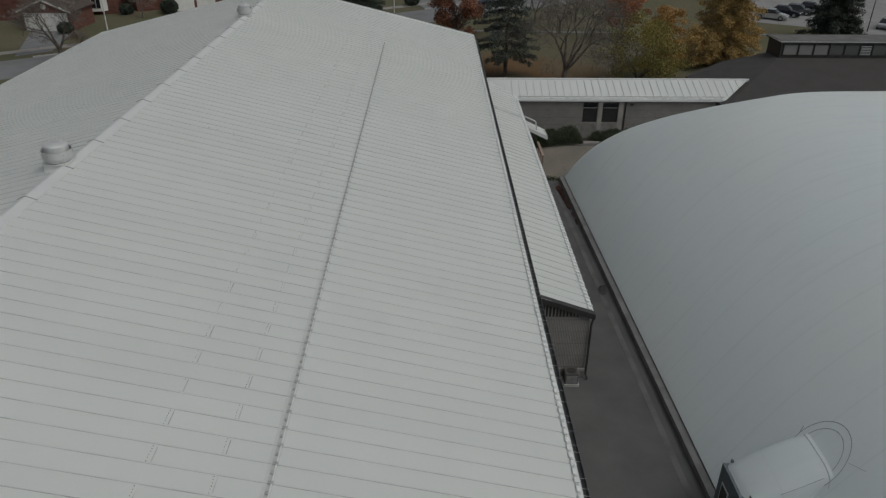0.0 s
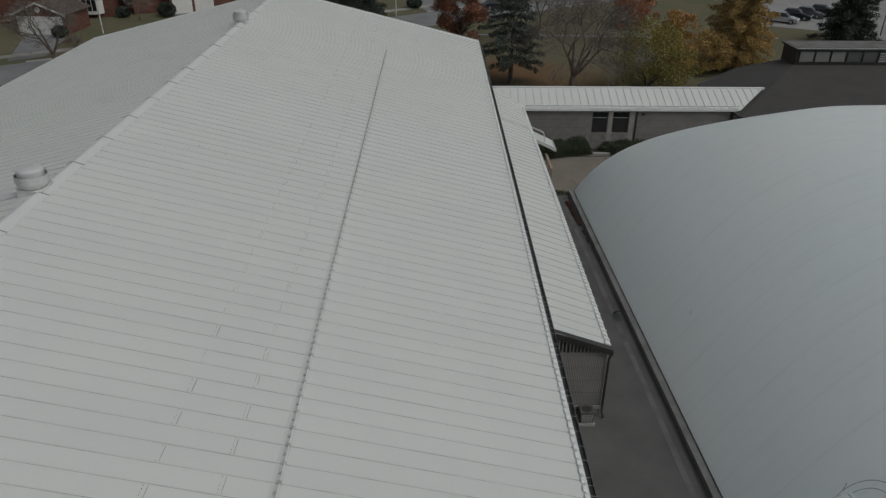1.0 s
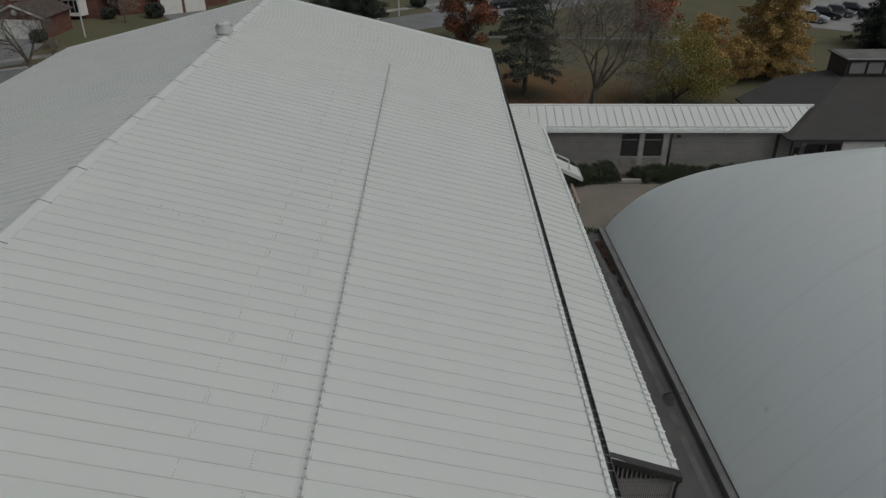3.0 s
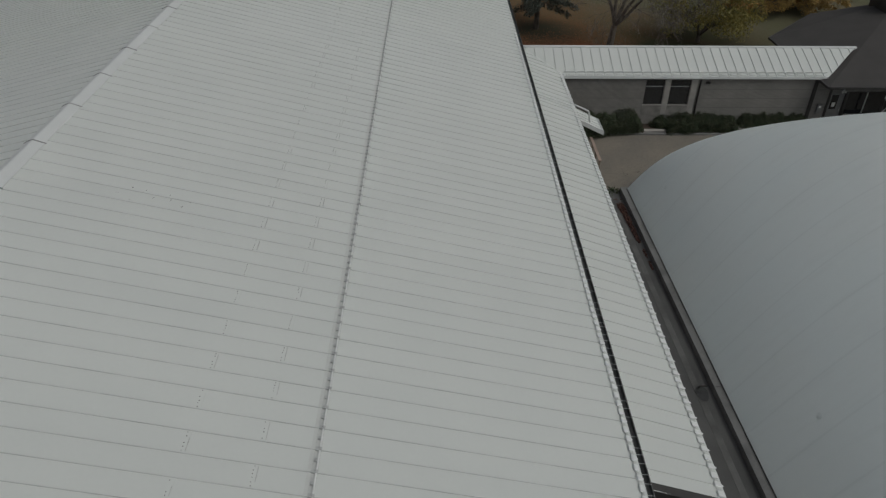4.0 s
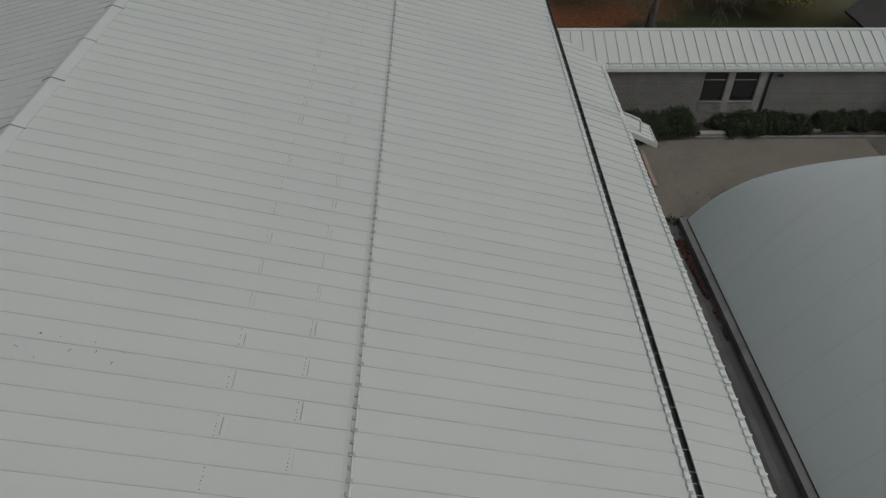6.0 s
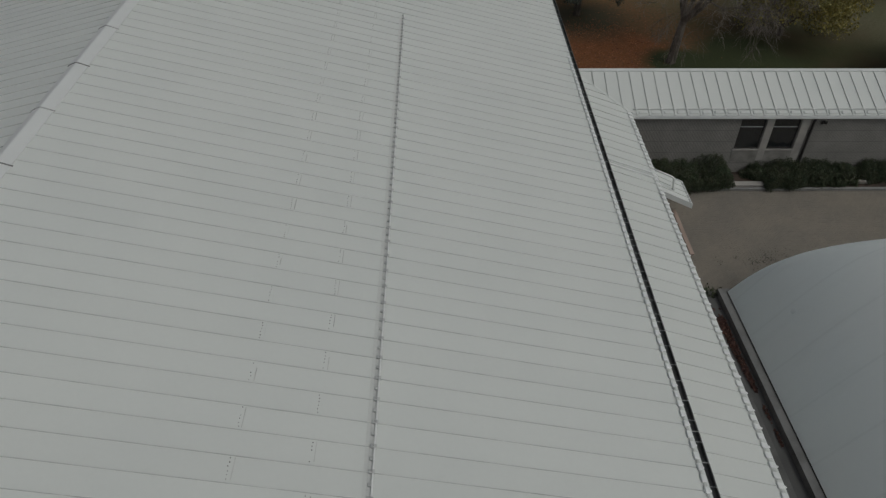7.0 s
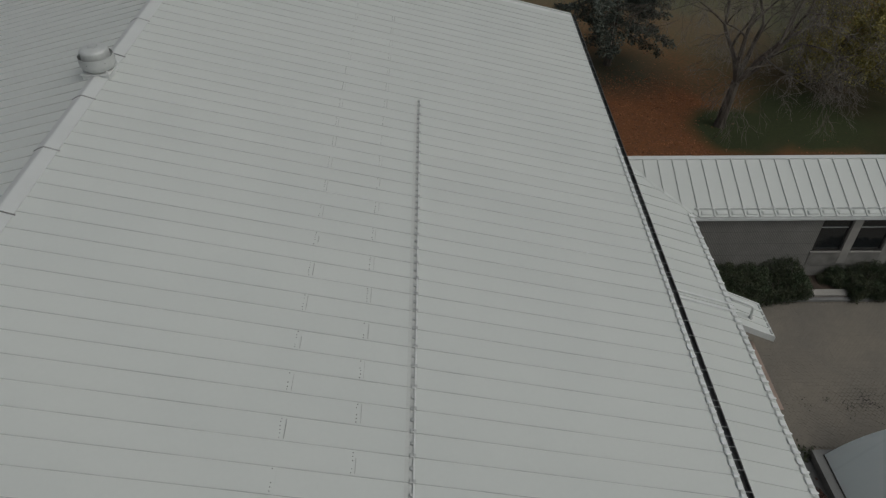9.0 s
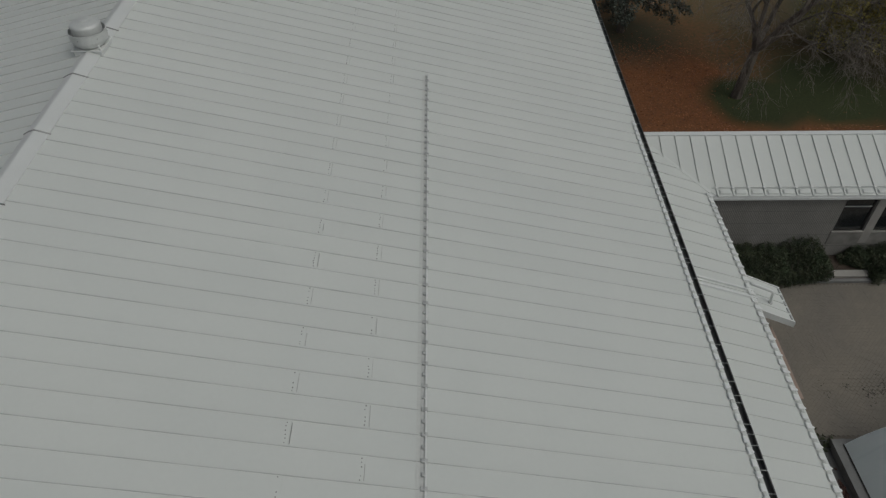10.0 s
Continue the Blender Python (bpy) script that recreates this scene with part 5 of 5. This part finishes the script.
clump_tree("amber_tree", "amber-leaved tree on the lawn", 33, (38.2, 25.6, 0), 7.2, 2.3, 1.0, M_ORANGE, 12000, 0.09)
clump_tree("willow_tree", "yellow-green drooping tree behind the corridor", 34, (34.4, 21.0, 0), 7.0, 3.9, 0.1, M_LIME, 21000, 0.08)
clump_tree("amber_shrub", "low amber thicket behind the dark roof", 44, (42.6, 28.5, 0), 4.4, 2.4, 0.4, M_GOLD, 7000, 0.09)
spruce("golden autumn larch with layered branches", 35, (46.6, 30.4, 0), 13.0, 10.5, M_GOLD, n_whorl=18, clear=1.4, per=7, name="larch_tree", tufts=8)
for i, (x, y, h) in enumerate(((30.5, 46.0, 10.0), (25.0, 44.0, 9.0), (28.0, 52.0, 10.0), (34.0, 54.0, 10.0))):
    broadleaf("thicket_tree", "grey leafless tree on the far lawn", 136 + i, (x, y, 0), h, 0.13, 0.8, None, 0, 0, fork=0.15, levels=5, kids=(3, 3), reach=0.25, twigs=(4, 0.9, 0.009, 0.1))
spruce("dark pine beside the car park", 39, (65.0, 42.5, 0), 9.5, 9.0, M_PINE, n_whorl=16, clear=0.8, per=6, name="pine_tree")
broadleaf("bare_street_tree", "small leafless twin-stemmed tree by the street", 40, (-29.0, 33.3, 0), 9.5, 0.25, 0.85, None, 0, 0, fork=0.05, levels=5, reach=0.27, twigs=(7, 0.55, 0.008, 0.1), start_dirs=[(-0.7, 0, 1), (0.5, 0.2, 1), (-0.1, -0.3, 1)])
broadleaf("bare_shrub", "purplish leafless ornamental tree before a house", 41, (-27.2, 55.1, 0), 5.0, 0.1, 0.9, None, 0, 0, fork=0.2, levels=4, kids=(3, 4), twigs=(6, 0.4, 0.006, 0.0))
broadleaf("reddish_shrub", "sparse reddish leafless shrub beside the street tree", 46, (-28.6, 37.7, 0), 3.2, 0.06, 0.9, M_RED, 260, 0.07, fork=0.05, levels=4, kids=(3, 4), category="shrub", twigs=(6, 0.4, 0.006, 0.0))
spruce("dark green spruce across the street", 42, (3.0, 58.5, 0), 10.0, 8.5, M_PINE, n_whorl=18, clear=0.4)
spruce("paler green spruce beside a darker one", 43, (-1.6, 58.0, 0), 8.5, 6.5, M_SPRUCE, n_whorl=15, clear=0.4)
for i, (x, y, s) in enumerate(((-24.5, 58.5, 1.3), (-30.4, 57.6, 1.0), (-35.8, 56.8, 0.9), (10.6, 66.0, 1.2), (-33.2, 44.3, 1.0))):
    r = np.random.default_rng(60 + i)
    d = r.normal(size=(1400, 3))
    d /= np.linalg.norm(d, axis=1, keepdims=True)
    c = d * (r.uniform(0.6, 1.0, 1400) ** 0.5)[:, None] * np.array([s, s, s * 0.75]) + np.array([x, y, s * 0.7])
    c = c[c[:, 2] > 0.02]
    b = thing("garden_shrub", "rounded dark garden shrub before a house", "shrub", "garden shrubs")
    part("foliage", leaf_mesh("foliage", c, 0.14, 60 + i, M_PINE), None, b)

# fallen leaves: on the lawn beyond the corridor and along the dome kerb
r = np.random.default_rng(5)
pts = []
while len(pts) < 12000:
    p = r.uniform((18.0, 9.0), (33.5, 27.0))
    w = 2.0 * noise.noise((p[0] * 0.25, p[1] * 0.25, 0.4))
    d = min(math.hypot(p[0] - 21.5, p[1] - 16.3) - 5.2, math.hypot(p[0] - 25.0, p[1] - 11.6) - 3.0, math.hypot(p[0] - 30.5, p[1] - 11.6) - 2.8) + w
    if math.hypot(p[0] - 26.8, p[1] - 16.5) < 2.6 + 0.4 * w or (p[0] > 27 and p[1] > 14.3):
        d += 4.5
    if r.random() < math.exp(-max(0, d) / 1.2):
        pts.append((p[0], p[1], 0.0))
tagged(part("fallen_leaves", leaf_mesh("fallen_leaves", pts, 0.05, 6, M_FALLEN, flat=0.92), None), "rust-red fallen leaves scattered over the lawn", "leaves", "", "stuff")
pts = []
while len(pts) < 1500:
    v = r.uniform(0.6, 7.0)
    w = r.uniform(0, 1) * max(0.05, 0.42 - 0.06 * v)
    if r.random() < math.exp(-v / 3.0) * (0.5 + noise.noise((v * 1.3, 0.2, 0.7))) * 1.5:
        q = DO + DU * (-0.42 - w) + DV * v
        pts.append((q.x, q.y, 0.03 + 0.05 * r.random()))
M_DRY = material("dry_brown_leaves", (0.082, 0.042, 0.034), 0.85, 0, 0.3, 3, 30, 0.0, (0.08, 0.035, 0.025), per_island=0.5)
tagged(part("kerb_leaves", leaf_mesh("kerb_leaves", pts, 0.06, 8, M_DRY, flat=0.6), None), "dry brown leaves drifted against the dome kerb", "leaves", "", "stuff")
pts = []
while len(pts) < 160:
    p = r.normal(size=2)
    pts.append((22.35 + 0.45 * p[0], -3.55 + 0.18 * p[1], 0.06 + 0.06 * r.random()))
moss = []
while len(moss) < 300:
    p = r.uniform((23.4, -2.5), (28.2, -0.5))
    if noise.noise((p[0] * 1.7, p[1] * 2.2, 5.0)) > 0.05 and r.random() < math.exp(-(p[0] - 25.5) ** 2 / 4.5 - (p[1] + 1.5) ** 2 / 0.25):
        moss.append((p[0], p[1], 0.016))
tagged(part("joint_moss", leaf_mesh("joint_moss", moss, 0.028, 10, material("dark_moss", (0.06, 0.056, 0.045), 0.95, 0, 0.3, 3, 30, 0.0), flat=0.85), None), "dark moss and grit in sunken paving joints", "moss", "", "stuff")
tagged(part("weeds", leaf_mesh("weeds", pts, 0.07, 9, M_HEDGE), None), "weeds growing where alley meets paving", "weeds", "", "stuff")

# ---- community building with dark roof ----
EZ = 3.2
dark = thing("dark_roofed_building", "low building with charcoal shingle roof and clerestory box", "building")
eave = [(36.6, 3.6), (90.0, 3.6), (90.0, 18.2), (41.8, 18.2), (36.4, 12.6)]
L0, L1 = (44.2, 12.6), (82.0, 15.4)
LB, LT = 4.85, 6.28
inner = [(L0[0], L0[1]), (L1[0], L0[1]), (L1[0], L1[1]), (L0[0] + 1.0, L1[1]), (L0[0], L1[1] - 1.0)]
for i in range(5):
    j = (i + 1) % 5
    a, b, c, d = eave[i], eave[j], inner[j], inner[i]
    part("roof_slope", hull(bmesh.new(), [(a[0], a[1], EZ), (b[0], b[1], EZ), (c[0], c[1], LB), (d[0], d[1], LB)], 0.12), M_SHINGLE, dark)
for i in range(5):
    j = (i + 1) % 5
    a, b = Vector(eave[i]), Vector(eave[j])
    n2 = Vector((b.y - a.y, a.x - b.x)).normalized()
    q = [a, b, b + n2 * 0.10, a + n2 * 0.10]
    part("gutter", hull(bmesh.new(), [(p.x, p.y, EZ + 0.0) for p in q], 0.14), M_DARK, dark)
for a, b in (((37.6, 5.2), (89.0, 5.4)), ((37.6, 5.4), (37.8, 13.0)), ((42.5, 17.0), (89.0, 17.2))):
    part("wall", new_box(a[0], b[0], a[1], b[1], -0.02, EZ - 0.1), M_BRICK, dark)
# clerestory box on top
part("clerestory", new_box(L0[0] + 0.12, L1[0], L0[1] + 0.12, L1[1], LB - 0.3, LT - 0.16), M_DARK, dark)
part("clerestory_roof", new_box(L0[0] - 0.1, L1[0] + 0.1, L0[1] - 0.12, L1[1] + 0.15, LT - 0.16, LT), M_SHINGLE, dark)
part("flashing", new_box(L0[0] - 0.12, L1[0] + 0.12, L0[1] - 0.14, L0[1] - 0.12, LT - 0.06, LT + 0.02), M_STEEL, dark)
part("flashing", new_box(L0[0] - 0.12, L0[0] - 0.10, L0[1] - 0.14, L1[1] + 0.15, LT - 0.06, LT + 0.02), M_STEEL, dark)
part("flat_roof_top", new_box(L0[0] + 0.1, L1[0] - 0.1, L0[1] + 0.1, L1[1], LT, LT + 0.006), material("grey_roof_felt", (0.16, 0.155, 0.15), 0.9, 0, 0.15, 0.8, 20, 0.3, (0.11, 0.105, 0.10)), dark)
x, i = L0[0] + 0.35, 0
while x < 64:
    if i == 5:
        v = part("vent_louvre", new_box(x, x + 1.0, L0[1] + 0.06, L0[1] + 0.12, LB + 0.22, LT - 0.28), M_DARK, dark)
        for k in range(6):
            part("slat", new_box(x + 0.04, x + 0.96, L0[1] + 0.03, L0[1] + 0.06, LB + 0.27 + k * 0.14, LB + 0.33 + k * 0.14), M_STEEL, v)
        x += 1.1
    else:
        w = part("window", bm_frame(x, x + 1.28, LB + 0.22, LT - 0.28, 0.04, L0[1] + 0.04, L0[1] + 0.12), M_DARK, dark)
        part("pane", new_box(x + 0.04, x + 1.24, L0[1] + 0.08, L0[1] + 0.10, LB + 0.26, LT - 0.32), M_CLERE_PALE if i in (0, 1, 2, 7, 8) else M_CLERE, w)
        x += 1.36
    i += 1
# entrance under the eave
M_DOORGREY = material("grey_door_paint", (0.20, 0.20, 0.195), 0.5, 0, 0.08, 2, 30, 0.05)
part("wall", new_box(36.62, 37.52, WALL_Y, WALL_Y + 0.2, -0.02, EZ - 0.12), M_BRICK, dark)
part("post", new_box(37.52, 37.66, WALL_Y - 0.04, WALL_Y + 0.2, -0.02, EZ - 0.12), M_DARK, dark)
e = part("entrance_door", new_box(37.68, 38.62, 5.08, 5.14, 0.04, 2.28, bevel=0.01), M_DOORGREY, dark, "grey painted door with a small dark window")
part("pane", new_box(37.84, 38.26, 5.065, 5.08, 1.1, 2.05), M_GLASS, e)
part("notice", new_box(37.94, 38.14, 5.055, 5.065, 1.25, 1.55), M_WHITE, e)
part("door_handle", tube(bmesh.new(), [(38.5, 5.02, 0.95), (38.5, 5.02, 1.2)], 0.018, 6), M_STEEL, e)
part("lintel", new_box(37.66, 41.6, 5.0, 5.18, 2.3, EZ - 0.12), M_DOORGREY, dark)
part("post", new_box(38.64, 38.80, 5.0, 5.18, -0.02, 2.3), M_DARK, dark)
w = part("window", bm_frame(38.8, 41.6, 0.75, 2.3, 0.06, 5.06, 5.16), M_DARK, dark)
part("pane", new_box(38.86, 41.54, 5.10, 5.12, 0.81, 2.24), M_GLASS, w)
part("mullion", new_box(40.0, 40.08, 5.07, 5.10, 0.81, 2.24), M_STEEL, w)
lamp = thing("wall_lamp", "small twin floodlight above the entrance door", "lamp")
part("back_plate", new_box(38.36, 38.48, 4.97, 5.0, 2.32, 2.44, bevel=0.006), M_PLASTIC, lamp)
for x in (38.32, 38.50):
    part("head", lathe(bmesh.new(), [(0.03, 0.0), (0.06, 0.03), (0.065, 0.12)], 10, (x, 4.93, 2.24)), M_PLASTIC, lamp)
letter = thing("wall_box", "grey metal box fixed to the wall by the door", "box")
part("case", new_box(36.98, 37.26, WALL_Y - 0.12, WALL_Y, 0.85, 1.5, bevel=0.01), M_DOORGREY, letter)
part("label", new_box(37.06, 37.2, WALL_Y - 0.128, WALL_Y - 0.12, 1.25, 1.4), M_WHITE, letter)
board = thing("eave_board", "blank pale panel hung under the dark eave on a braced frame", "panel")
part("panel", new_box(40.35, 43.2, 3.72, 3.78, 2.36, 3.02, bevel=0.01), M_PLASTIC, board)
for x in (40.37, 43.1):
    part("post", new_box(x, x + 0.08, 3.78, 3.86, -0.02, 3.05), M_DARK, board)
for x0, x1 in ((40.45, 41.15), (41.15, 40.45)):
    part("brace", tube(bmesh.new(), [(x0, 3.82, 1.35), (x1, 3.82, 2.34)], 0.022, 6), M_PLASTIC, board)
bench = thing("garden_bench", "weathered grey bench standing below the dark window", "bench")
part("seat", new_box(38.75, 40.4, 4.25, 4.75, 0.42, 0.48, bevel=0.01), M_CONC, bench)
part("backrest", new_box(38.75, 40.4, 4.72, 4.77, 0.55, 0.9, bevel=0.01), M_CONC, bench)
for x in (38.85, 40.2):
    part("leg", new_box(x, x + 0.1, 4.3, 4.74, -0.005, 0.42), M_CONC, bench)
    part("back_post", new_box(x, x + 0.06, 4.77, 4.82, 0.3, 0.9), M_CONC, bench)

# ---- far path, car park, cars, poles ----
sheet("path", [(15, 47.0), (58, 45.4), (58, 46.3), (15, 47.9)], 0.0, M_ROAD, "pale asphalt footpath across the lawn", "path")
sheet("car_park", [(58.5, 55.0), (66.0, 50.6), (75.0, 42.0), (140, 30), (140, 110), (70, 90)], 0.0, material("pale_asphalt", (0.27, 0.265, 0.26), 0.85, 0, 0.1, 0.4, 20, 0.2, (0.22, 0.215, 0.21)), "pale grey car park beyond the lawn", "car park")
sheet("street_east", [(16, 66), (60, 78), (60, 90), (10, 76)], 0.0, M_ROAD, "grey asphalt street running past the lawn", "road")
sheet("driveway", [(-38.6, 46.4), (-32.8, 46.4), (-30.6, 34.6), (-33.6, 32.0)], 0.02, M_ROAD, "grey asphalt driveway up to a garage", "driveway")
sheet("driveway", [(-24.2, 60.0), (-19.5, 64.5), (-11.5, 52.5), (-16, 48)], 0.02, M_ROAD, "grey asphalt driveway up to a garage", "driveway")
sheet("driveway", [(13.0, 62.4), (17.5, 65.6), (12.0, 80), (7.0, 78)], 0.02, M_ROAD, "grey asphalt side street", "road")


def car(label, x, y, turn, paint, length=4.5):
    c = thing("parked_car", label, "car", "parked cars")
    c.matrix_basis = pose(x, y, 0.0, 0, 0, turn)
    h = length / 2
    side = [(-h, 0.35), (-h + 0.05, 0.72), (-h + 0.35, 0.86), (h - 1.15, 0.92), (h - 0.25, 0.72), (h, 0.55), (h, 0.32), (h - 0.3, 0.24), (-h + 0.3, 0.24)]
    bm = extrude(bmesh.new(), [(p[0], p[1]) for p in side], 1, -0.86, 0.86)
    bmesh.ops.bevel(bm, geom=list(bm.edges), offset=0.06, segments=2, affect="EDGES")
    part("body", bm, paint, c)
    bm = bmesh.new()
    lo = [(-h + 0.45, -0.78), (h - 1.15, -0.78), (h - 1.15, 0.78), (-h + 0.45, 0.78)]
    hi = [(-h + 1.0, -0.62), (h - 1.9, -0.62), (h - 1.9, 0.62), (-h + 1.0, 0.62)]
    a, b = [bm.verts.new((*p, 0.86)) for p in lo], [bm.verts.new((*p, 1.40)) for p in hi]
    for i in range(4):
        bm.faces.new((a[i], a[(i + 1) % 4], b[(i + 1) % 4], b[i]))
    bm.faces.new(a[::-1])
    part("glazing", bm, M_CARGLASS, c)
    part("roof_panel", box(bmesh.new(), -h + 0.98, h - 1.88, -0.64, 0.64, 1.39, 1.45, 0.02), paint, c)
    for sx in (-h + 0.8, h - 0.85):
        for sy in (-0.84, 0.84):
            w = part("wheel", tube(bmesh.new(), [(sx, sy - 0.1, 0.32), (sx, sy + 0.1, 0.32)], 0.32, 16), M_RUBBER, c)
            part("rim", tube(bmesh.new(), [(sx, sy - 0.108, 0.32), (sx, sy + 0.108, 0.32)], 0.2, 12), M_HUB, w)
    for sy in (-0.6, 0.6):
        part("headlight", box(bmesh.new(), h - 0.12, h - 0.01, sy - 0.15, sy + 0.15, 0.58, 0.70, 0.01), M_PLASTIC, c)
    return c


car("silver saloon parked on the car park", 63.0, 56.6, -35, M_SILVER)
car("dark blue car parked beside a silver saloon", 66.0, 59.0, -35, M_NAVY)
car("grey estate parked in the row", 68.6, 60.6, -35, M_GREYCAR)
car("dark car parked at the row's end", 71.4, 62.2, -35, M_NAVY)
car("silver saloon parked behind the pine", 71.5, 52.0, -35, M_SILVER)
car("white car parked at the far side", 76.5, 50.5, 50, M_SILVER)
car("dark estate car standing on the far street", 23.3, 66.0, 15, M_NAVY, 4.7)


def street_lamp(x, y, h):
    t = thing("street_lamp", "pale grey street lamp post with arm", "lamp post", "street lamps")
    part("pole", tube(bmesh.new(), [(x, y, 0), (x, y, h)], 0.09, 10, 0.06), M_PLASTIC, t)
    part("arm", tube(bmesh.new(), [(x, y, h - 0.1), (x + 0.5, y - 0.3, h + 0.25), (x + 1.4, y - 0.8, h + 0.35)], 0.035, 6), M_PLASTIC, t)
    part("head", box(bmesh.new(), x + 1.3, x + 1.85, y - 1.05, y - 0.8, h + 0.28, h + 0.40, 0.03), M_CLAMP, t)


street_lamp(-28.9, 46.6, 8.5)
street_lamp(8.1, 59.6, 8.5)
pole = thing("lamp_post", "dark slender lamp post at the car park", "lamp post")
part("pole", tube(bmesh.new(), [(72.5, 48.0, 0), (72.5, 48.0, 5.5)], 0.07, 8, 0.05), M_DARK, pole)
part("head", lathe(bmesh.new(), [(0.08, 5.5), (0.28, 5.62), (0.28, 5.72), (0.1, 5.8)], 12, (72.5, 48.0, 0)), M_DARK, pole)


# ---- houses across the street ----
def house(label, x, y, turn, w, d, h, garage=None, bay=None, wing=None):
    """Brick house: front wall at local y = 0, facing -y."""
    t = thing("brick_house", label, "house", "houses across the street")
    t.matrix_basis = pose(x, y, 0, 0, 0, turn)
    part("wall", new_box(0, w, 0, d, -0.02, h), M_HOUSEBRICK, t)
    rise = d * 0.32
    bm = extrude(bmesh.new(), [(-0.4, h - 0.1), (d / 2, h + rise), (d + 0.4, h - 0.1), (d + 0.4, h - 0.25), (d / 2, h + rise - 0.2), (-0.4, h - 0.25)], 0, -0.4, w + 0.4)
    part("roof", bm, M_HOUSEROOF, t)
    part("eave_trim", new_box(-0.4, w + 0.4, -0.45, -0.38, h - 0.28, h - 0.05), M_WHITE, t)
    for wx in (0.18, 0.55, 0.82):
        win = part("window", bm_frame(w * wx - 0.7, w * wx + 0.7, h - 1.9, h - 0.6, 0.09, -0.05, 0.0), M_WHITE, t)
        part("pane", new_box(w * wx - 0.61, w * wx + 0.61, -0.03, -0.01, h - 1.81, h - 0.69), M_GLASS, win)
        part("glazing_bar", new_box(w * wx - 0.03, w * wx + 0.03, -0.045, -0.03, h - 1.81, h - 0.69), M_WHITE, win)
    if garage:
        gx, gw, gd, doors = garage
        part("wall", new_box(gx, gx + gw, -gd, 0, -0.02, 2.6), M_HOUSEBRICK, t)
        top = 2.6 + gw * 0.2
        part("wall", extrude(bmesh.new(), [(gx, 2.6), (gx + gw, 2.6), (gx + gw / 2, top)], 1, -gd, -gd + 0.25), M_HOUSEBRICK, t)
        bm = bmesh.new()
        for s in (-1, 1):
            a, m = gx + gw / 2 + s * (gw / 2 + 0.35), gx + gw / 2
            hull(bm, [(a, -gd - 0.3, 2.48), (m, -gd - 0.3, top + 0.1), (m, 0.5, top + 0.1), (a, 0.5, 2.48)], 0.12)
        part("roof", bm, M_HOUSEROOF, t)
        for s in (-1, 1):
            a, m = gx + gw / 2 + s * (gw / 2 + 0.35), gx + gw / 2
            part("barge_board", hull(bmesh.new(), [(a, -gd - 0.36, 2.51), (m, -gd - 0.36, top + 0.13), (m, -gd - 0.3, top + 0.13), (a, -gd - 0.3, 2.51)], 0.24), M_WHITE, t)
        part("gable_vent", lathe(bmesh.new(), [(0.35, 0), (0.35, 0.05)], 14, (0, 0, 0)), M_WHITE, t, m=pose(gx + gw / 2, -gd - 0.0, 2.6 + gw * 0.07, 90, 0, 0))
        dw = (gw - 0.6 - 0.4 * (doors - 1)) / doors
        for i in range(doors):
            x0 = gx + 0.3 + i * (dw + 0.4)
            g = part("garage_door", new_box(x0, x0 + dw, -gd - 0.05, -gd, 0.0, 2.25), M_WHITE, t)
            for k in range(1, 4):
                part("door_panel", new_box(x0 + 0.1, x0 + dw - 0.1, -gd - 0.07, -gd - 0.05, 0.55 * k - 0.48, 0.55 * k - 0.06, bevel=0.01), M_WHITE, g)
    if bay:
        bx, bw = bay
        b = part("bay_window", extrude(bmesh.new(), [(bx, 0), (bx + 0.6, -0.9), (bx + bw - 0.6, -0.9), (bx + bw, 0)], 2, 0.5, 2.6), M_WHITE, t)
        part("bay_roof", hull(bmesh.new(), [(bx - 0.15, 0.0, 3.1), (bx + 0.5, -1.05, 2.65), (bx + bw - 0.5, -1.05, 2.65), (bx + bw + 0.15, 0.0, 3.1)], 0.08), M_WHITE, t)
        n = 3
        for i in range(n):
            x0 = bx + 0.65 + i * (bw - 1.3) / n
            part("pane", new_box(x0 + 0.05, x0 + (bw - 1.3) / n - 0.05, -0.93, -0.90, 0.95, 2.45), M_GLASS, b)
    return t


house("red brick house with a white garage under a gable", -47.0, 52.5, -3, 9.6, 9, 5.2, garage=(8.0, 6.4, 6.2, 1))
house("red brick house with a white bay window", -37.6, 57.2, 6, 5.6, 9, 5.6, bay=(1.4, 3.2))
house("brick house with twin pale garage doors", -29.6, 59.6, 35, 15, 9, 5.4, garage=(4.4, 6.6, 3.0, 2))
house("brown brick house at the corner", -64.0, 48.5, -3, 14, 9, 5.2)

# ---- small bits blown onto the hall roof ----
r = np.random.default_rng(77)
pts = []
for dx, dy in ((0, 0), (0.75, 0.35), (0.45, -0.25), (1.45, 0.42), (1.05, 0.05), (2.05, 0.2), (1.9, -0.1), (1.55, 0.15), (0.35, 0.4)):
    x = 2.95 + dx
    pts += [(x + 0.03 * a, -18.75 + dy + 0.03 * c, roof_z(x) + 0.012) for a, c in r.normal(size=(3, 2))]
tagged(part("roof_debris", leaf_mesh("roof_debris", pts, 0.021, 78, M_DARK, flat=0.8), None), "dark leaf scraps lying on the white roof", "debris", "", "stuff")
